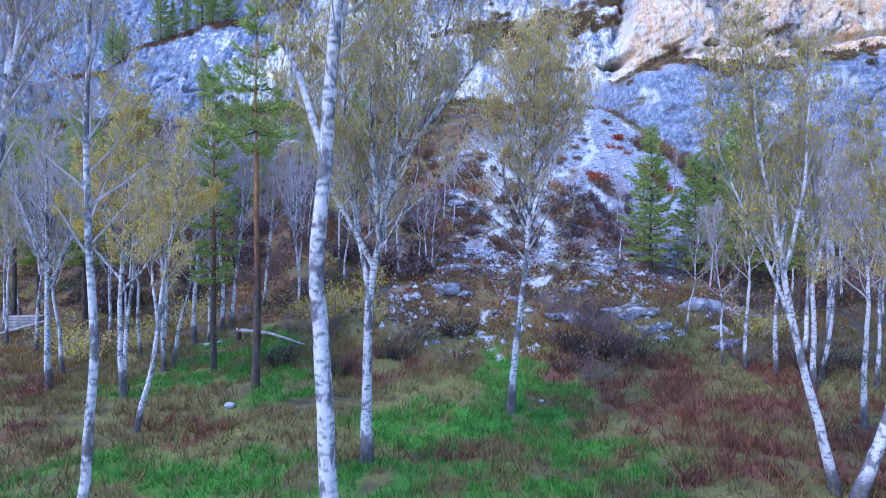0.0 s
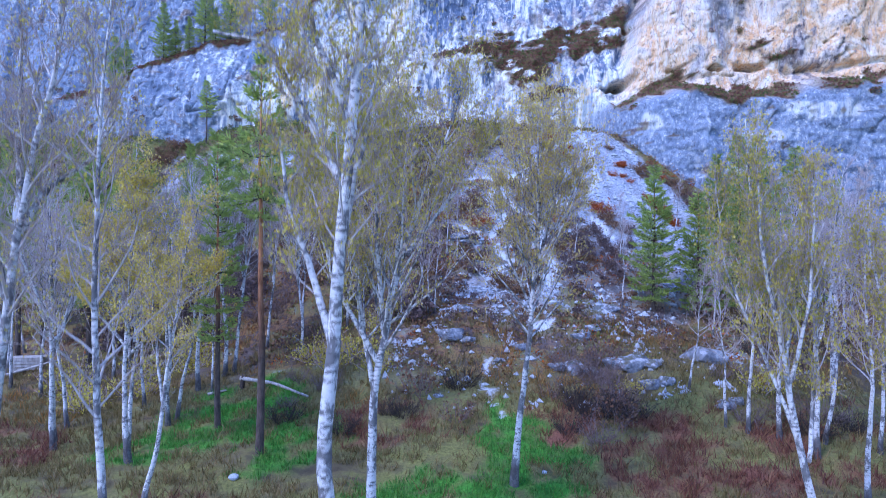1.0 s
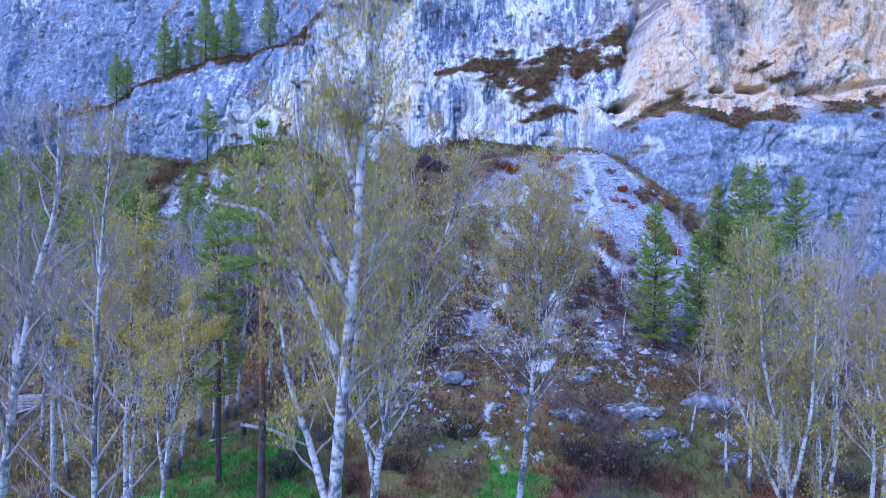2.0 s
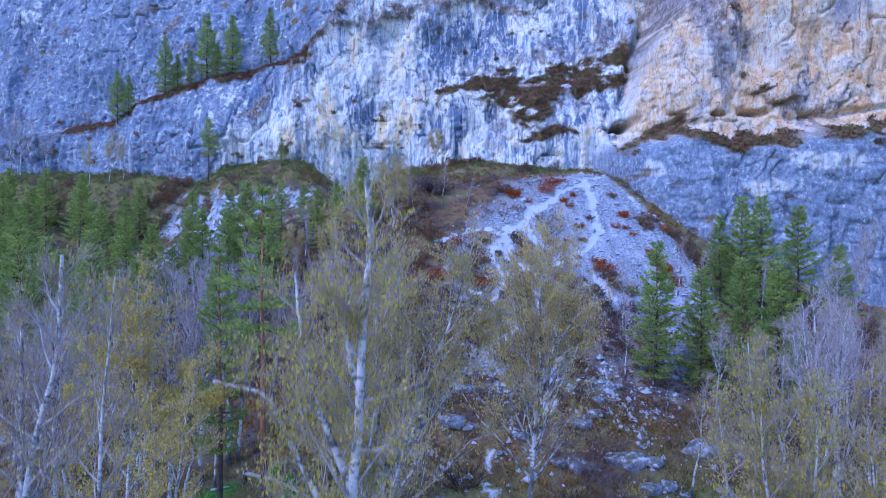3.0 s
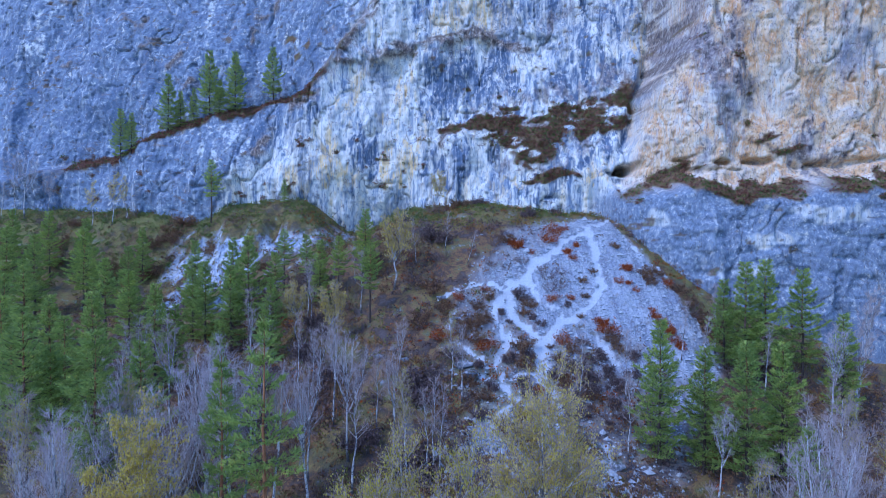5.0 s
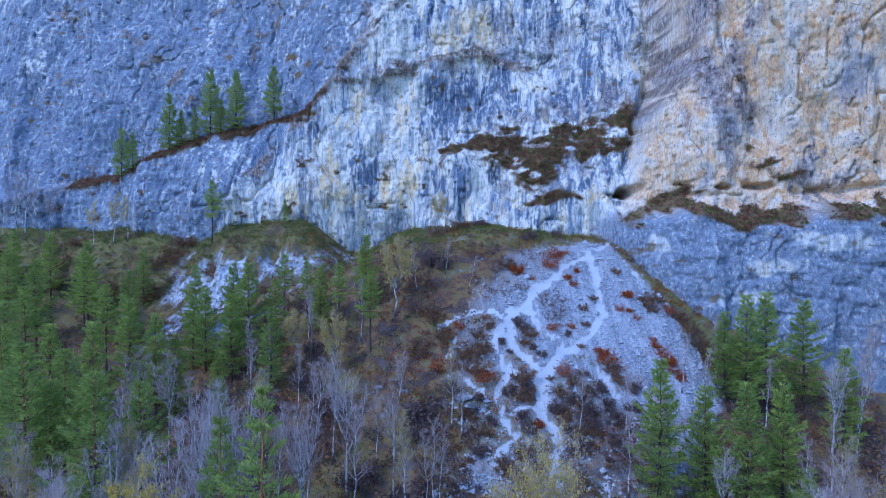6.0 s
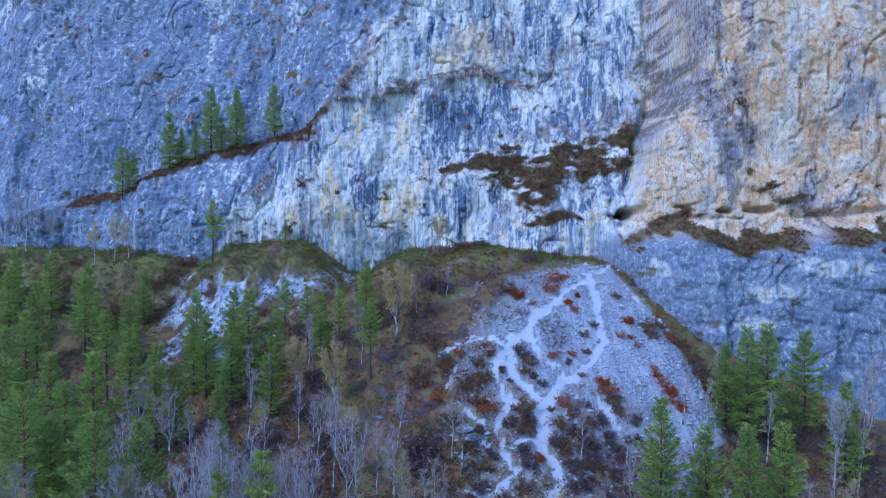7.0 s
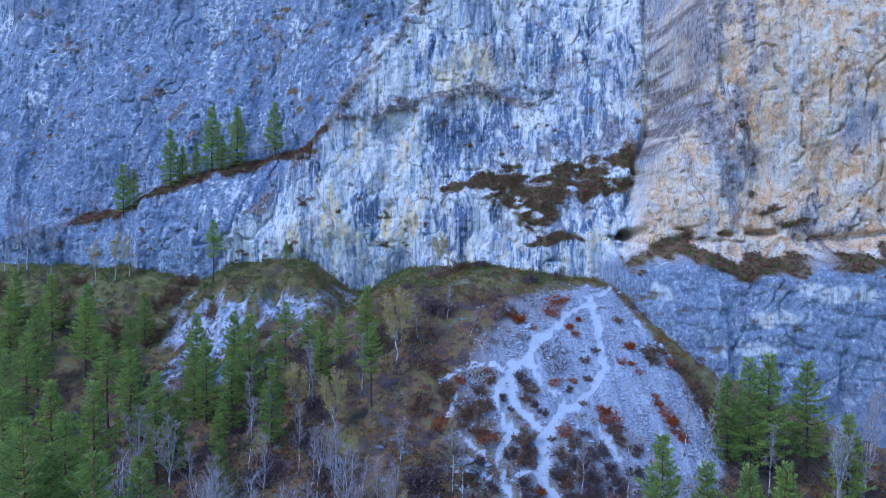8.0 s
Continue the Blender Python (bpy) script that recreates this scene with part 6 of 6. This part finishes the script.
# ---- bushes ----
BUSH = [shrub_meshes(41, RUST, DARK_TWIG, n_leaf=1600, leaf=0.11), shrub_meshes(42, BROWN, DARK_TWIG, n_leaf=1300, leaf=0.11), shrub_meshes(43, RUST, TWIG, n_leaf=800, leaf=0.11), shrub_meshes(44, None, DARK_TWIG, 50, 0), shrub_meshes(45, BUD, TWIG, n_leaf=420, leaf=0.09),
        shrub_meshes(46, None, BRUSH, 34, 0), shrub_meshes(47, PLUM, DARK_TWIG, 16, n_leaf=1500, leaf=0.11), shrub_meshes(48, BROWN, BRUSH, 24, 260)]
BUSH_LOOKS = ["rust-red bush on the pale scree", "dark brown low bush on the slope", "orange-red bush on the slope", "tangled heap of bare dark brushwood", "yellow-green bush among the birches",
              "bare grey-brown bush on the hillside", "dark plum-brown bush between the paths", "bare bush with a few brown leaves"]
first_bush = {}


def bushes(rows, kinds, group):
    for i, (x, y, r) in enumerate(rows):
        if min(float(near_line(np.array(x), np.array(y), line)) - half for half, line in TRAILS) < 0.5 * r - 0.1:
            continue
        kind = kinds[i % len(kinds)]
        steep = math.degrees(math.atan2(float(land(x, y + 1.0) - land(x, y - 1.0)), 2.0))
        m = pose(x, y, float(ground_z(x, y)) + 0.12 * r, steep * 0.8, 0, 0) @ pose(0, 0, 0, 0, 0, 67 * i)
        if kind not in first_bush:
            first_bush[kind] = plant("bush", BUSH[kind], x, y, 0, BUSH_LOOKS[kind], "bush", group)
            first_bush[kind].matrix_world = m
            ob = first_bush[kind]
        else:
            ob = copy_thing(first_bush[kind], m)
        ob.scale = (r * 0.98, r * 0.98, r * 1.1)
        ob["group"] = group


RED_SPOTS = [(11.9, 76.7, 1.6), (13.7, 79.8, 1.2), (12.2, 75.5, 1.0), (14.8, 80.3, 0.7), (8.5, 76.7, 1.0), (10.0, 75.5, 0.5), (14.4, 75.8, 0.6), (15.0, 74.7, 0.7), (15.9, 76.7, 0.5), (11.4, 68.3, 0.8), (21.2, 73.2, 0.8), (19.6, 70.8, 0.6), (20.6, 70.7, 0.4),
             (22.1, 66.6, 0.5), (22.2, 65.7, 0.6), (22.4, 64.7, 0.8), (22.8, 63.8, 0.8), (23.0, 62.9, 0.8), (23.4, 62.2, 0.6), (16.4, 63.9, 1.2), (16.4, 65.2, 0.8), (12.6, 77.8, 1.2), (8.1, 56.2, 0.6)]
BROWN_SPOTS = [(16.4, 69.5, 0.7), (15.3, 69.2, 0.5), (13.6, 68.7, 0.6), (16.5, 62.6, 0.9), (14.1, 65.9, 0.4), (12.4, 61.5, 0.9), (11.7, 62.5, 0.9), (10.1, 62.1, 0.4), (23.1, 72.4, 1.0), (23.4, 71.4, 0.8), (21.2, 69.7, 0.5), (20.7, 76.5, 0.6), (16.9, 72.4, 0.5), (15.5, 71.5, 0.6),
               (3.5, 62.0, 1.2), (2.6, 62.6, 0.8), (3.8, 65.8, 0.9), (1.5, 64.9, 0.9), (1.0, 68.9, 0.8), (-0.9, 67.6, 0.9), (3.1, 67.6, 0.7), (4.5, 68.8, 0.6), (3.9, 70.0, 0.5), (8.0, 66.5, 0.6), (6.3, 63.8, 0.5), (2.4, 65.5, 1.2), (-0.1, 68.3, 1.3), (4.6, 52.3, 0.8), (2.7, 55.3, 0.9)]
PLUM_SPOTS = [(8.0, 68.8, 1.1), (8.6, 67.3, 0.9), (8.8, 65.5, 0.6), (9.6, 64.5, 0.6), (5.3, 67.7, 0.5), (5.6, 66.6, 0.5), (6.3, 65.4, 0.4), (7.3, 61.7, 1.1), (7.6, 60.6, 0.9), (5.9, 60.2, 0.8), (7.4, 59.7, 1.0), (6.4, 58.3, 0.6), (10.2, 58.3, 1.0), (10.6, 57.3, 0.8), (12.5, 59.3, 1.1), (13.1, 57.5, 1.1), (3.4, 58.9, 0.8),
              (4.2, 57.9, 0.6), (2.7, 59.7, 0.6), (4.9, 61.8, 0.7), (14.7, 60.5, 1.0), (15.4, 58.8, 0.9), (16.9, 61.5, 0.7), (13.1, 56.3, 0.9), (15.6, 57.2, 0.9), (10.7, 67.5, 0.6), (13.0, 67.3, 0.5), (3.9, 56.8, 0.7), (12.3, 55.7, 0.9), (14.7, 55.0, 0.8)]
MORE_SPOTS = [(15.1, 53.8, 0.8), (4.6, 51.6, 0.7), (7.0, 57.0, 0.9), (7.2, 55.6, 0.8), (6.4, 53.4, 0.8), (11.0, 55.6, 0.9), (11.4, 53.6, 1.0), (1.6, 57.6, 0.9), (0.4, 60.6, 1.0), (2.6, 53.4, 0.9), (1.2, 63.6, 0.7), (17.6, 58.8, 0.8), (18.4, 60.6, 0.7), (10.8, 60.2, 0.7), (13.6, 62.4, 0.6), (7.4, 51.4, 0.8), (5.8, 50.4, 0.8)]
GREY_SPOTS = [(11.4, 71.6, 1.3), (12.4, 70.3, 1.3), (11.3, 69.8, 1.0), (10.9, 73.0, 0.8), (13.2, 72.3, 0.9), (8.9, 74.3, 0.9), (6.7, 73.4, 1.0), (4.8, 73.7, 1.0), (5.7, 76.9, 1.0), (7.6, 79.0, 0.9), (3.0, 75.4, 1.0)]
bushes(RED_SPOTS, [0, 2], "rust bushes on the scree")
bushes(BROWN_SPOTS, [1, 1, 2, 1], "brown bushes on the slope")
bushes(PLUM_SPOTS + MORE_SPOTS, [6, 1, 6], "plum bushes between the worn paths")
bushes(GREY_SPOTS, [5], "grey bushes on the scree")
bushes([(-2.0, 70.6, 1.3), (7.1, 77.5, 1.1), (-3.5, 66.5, 1.3), (-1.0, 64.0, 1.3), (26.9, 71.2, 1), (27.4, 69.3, 1.1), (24.8, 73.0, 0.8), (25.6, 71.9, 0.8), (27.6, 67.4, 1.1), (28.2, 65.2, 1.2)], [1, 1, 1, 2], "brown bushes on the slope")
bushes([(8.5, 34.2, 1.5), (9.6, 34.0, 1.4), (7.6, 34.8, 1.2), (-2.5, 34.6, 1.1), (-3.3, 34.9, 0.9), (10.6, 33.6, 1.0)], [3], "heaps of brushwood")
bushes([(11.3, 36.3, 1.0), (-22.8, 38.5, 1.8), (-24.6, 40.0, 1.9), (-20.6, 40.5, 1.8), (-7.8, 41.0, 1.9), (-6.2, 42.8, 2.0), (-9.4, 43.0, 1.8), (-4.8, 40.2, 1.6), (-18.8, 45.0, 1.8), (-27.0, 43.0, 2.0), (18.5, 35.5, 1.5), (20.5, 37.5, 1.6), (-5.5, 46.0, 1.8)], [4], "bushes at the edge of the wood")


def thicket(seed, count, x0, x1, y0, y1, kinds, low, high, group, chance):
    spots, r = scatter(seed, count, x0, x1, y0, y1, chance)
    bushes([(float(p[0]), float(p[1]), float(r.uniform(low, high))) for p in spots], kinds, group)


thicket(69, 44, -10, 27, 30.5, 43, [5, 7, 5, 3], 0.8, 1.7, "undergrowth in the clearing", lambda x, y: 0.85 * (1 - green_at(x, y)))
thicket(62, 60, -28, 1, 46, 82, [5, 7, 6], 1.2, 2.4, "bare bushes on the slope", lambda x, y: 0.8 + 0 * x)
thicket(63, 36, 19, 45, 44, 68, [5, 7], 1.2, 2.6, "bare bushes on the slope", lambda x, y: 0.8 + 0 * x)
thicket(64, 32, -45, -12, 42, 60, [5, 7, 4], 1.3, 2.4, "bare bushes on the slope", lambda x, y: 0.8 + 0 * x)
thicket(65, 40, -80, -42, 88, 99, [7, 1, 5], 1.0, 2.0, "bushes below the left wall", lambda x, y: 0.8 + 0 * x)
thicket(66, 30, -40, 20, 80, 92, [6, 1, 1, 7], 0.8, 1.6, "bushes on the crest", lambda x, y: 0.6 + 0 * x)


# ---- small things in the meadow ----
def log_thing(name, pts, radius, label, material=None):
    pts = np.array([(x, y, float(ground_z(x, y)) + h) for x, y, h in pts])
    line = spline(pts, 12)
    heap = Heap()
    heap.tube(line, radius * (1 - 0.5 * np.linspace(0, 1, 12)) * (1 + 0.06 * np.sin(np.arange(12) * 2.1)), 8)
    for end, rev in ((0, True), (-1, False)):
        ring = list(range(8)) if end == 0 else list(range(heap.n - 8, heap.n))
        heap.f.append(ring[::-1] if rev else ring)
    ob = new(name, heap.mesh(name, material or DEADWOOD))
    return tagged(ob, label, "log")


log_thing("fallen_log", [(-13.7, 40.3, 0.62), (-11.2, 39.2, 0.34), (-8.6, 37.6, 0.12)], 0.14, "fallen pale birch log lying across the grass")
log_thing("fallen_log", [(-15.6, 39.6, 0.12), (-14.4, 39.6, 0.14)], 0.11, "short pale fallen log beside birches")
log_thing("fallen_log", [(-34.0, 45.5, 0.15), (-30.0, 46.6, 0.6)], 0.12, "grey fallen stem leaning in the undergrowth")
log_thing("tree_stump", [(-13.6, 40.2, -0.1), (-13.5, 40.2, 0.8)], 0.2, "dark broken stump holding up a log", DARK_TWIG)


def crate(x, y, turn):
    """A weathered box of boards on two runners."""
    z = float(ground_z(x, y))
    ob = thing("wooden_crate", x, y, z, "weathered grey wooden crate standing in the wood", "crate")
    ob.matrix_world = pose(x, y, z, 0, 0, turn)

    def board(name, cx, cy, cz, sx, sy, sz):
        bm = bmesh.new()
        bmesh.ops.create_cube(bm, size=1.0)
        for v in bm.verts:
            v.co = Vector((cx + v.co.x * sx, cy + v.co.y * sy, cz + v.co.z * sz))
        bmesh.ops.bevel(bm, geom=bm.edges[:], offset=0.012, segments=1, affect="EDGES")
        me = bpy.data.meshes.new(name)
        bm.to_mesh(me)
        bm.free()
        me.materials.append(DEADWOOD)
        part(name, me, ob)

    for i in range(4):
        board("board", 0, -0.55, 0.3 + 0.24 * i, 2.3, 0.05, 0.2)
        board("board", 0, 0.55, 0.3 + 0.24 * i, 2.3, 0.05, 0.2)
        for s in (-1, 1):
            board("board", s * 1.1, 0, 0.3 + 0.24 * i, 0.05, 1.04, 0.2)
    for i in range(4):
        board("lid_board", 0, -0.45 + 0.3 * i, 1.16, 2.4, 0.27, 0.05)
    for s in (-0.9, 0.9):
        board("runner", s, 0, 0.06, 0.14, 1.2, 0.3)


crate(-32.6, 47.2, 12)
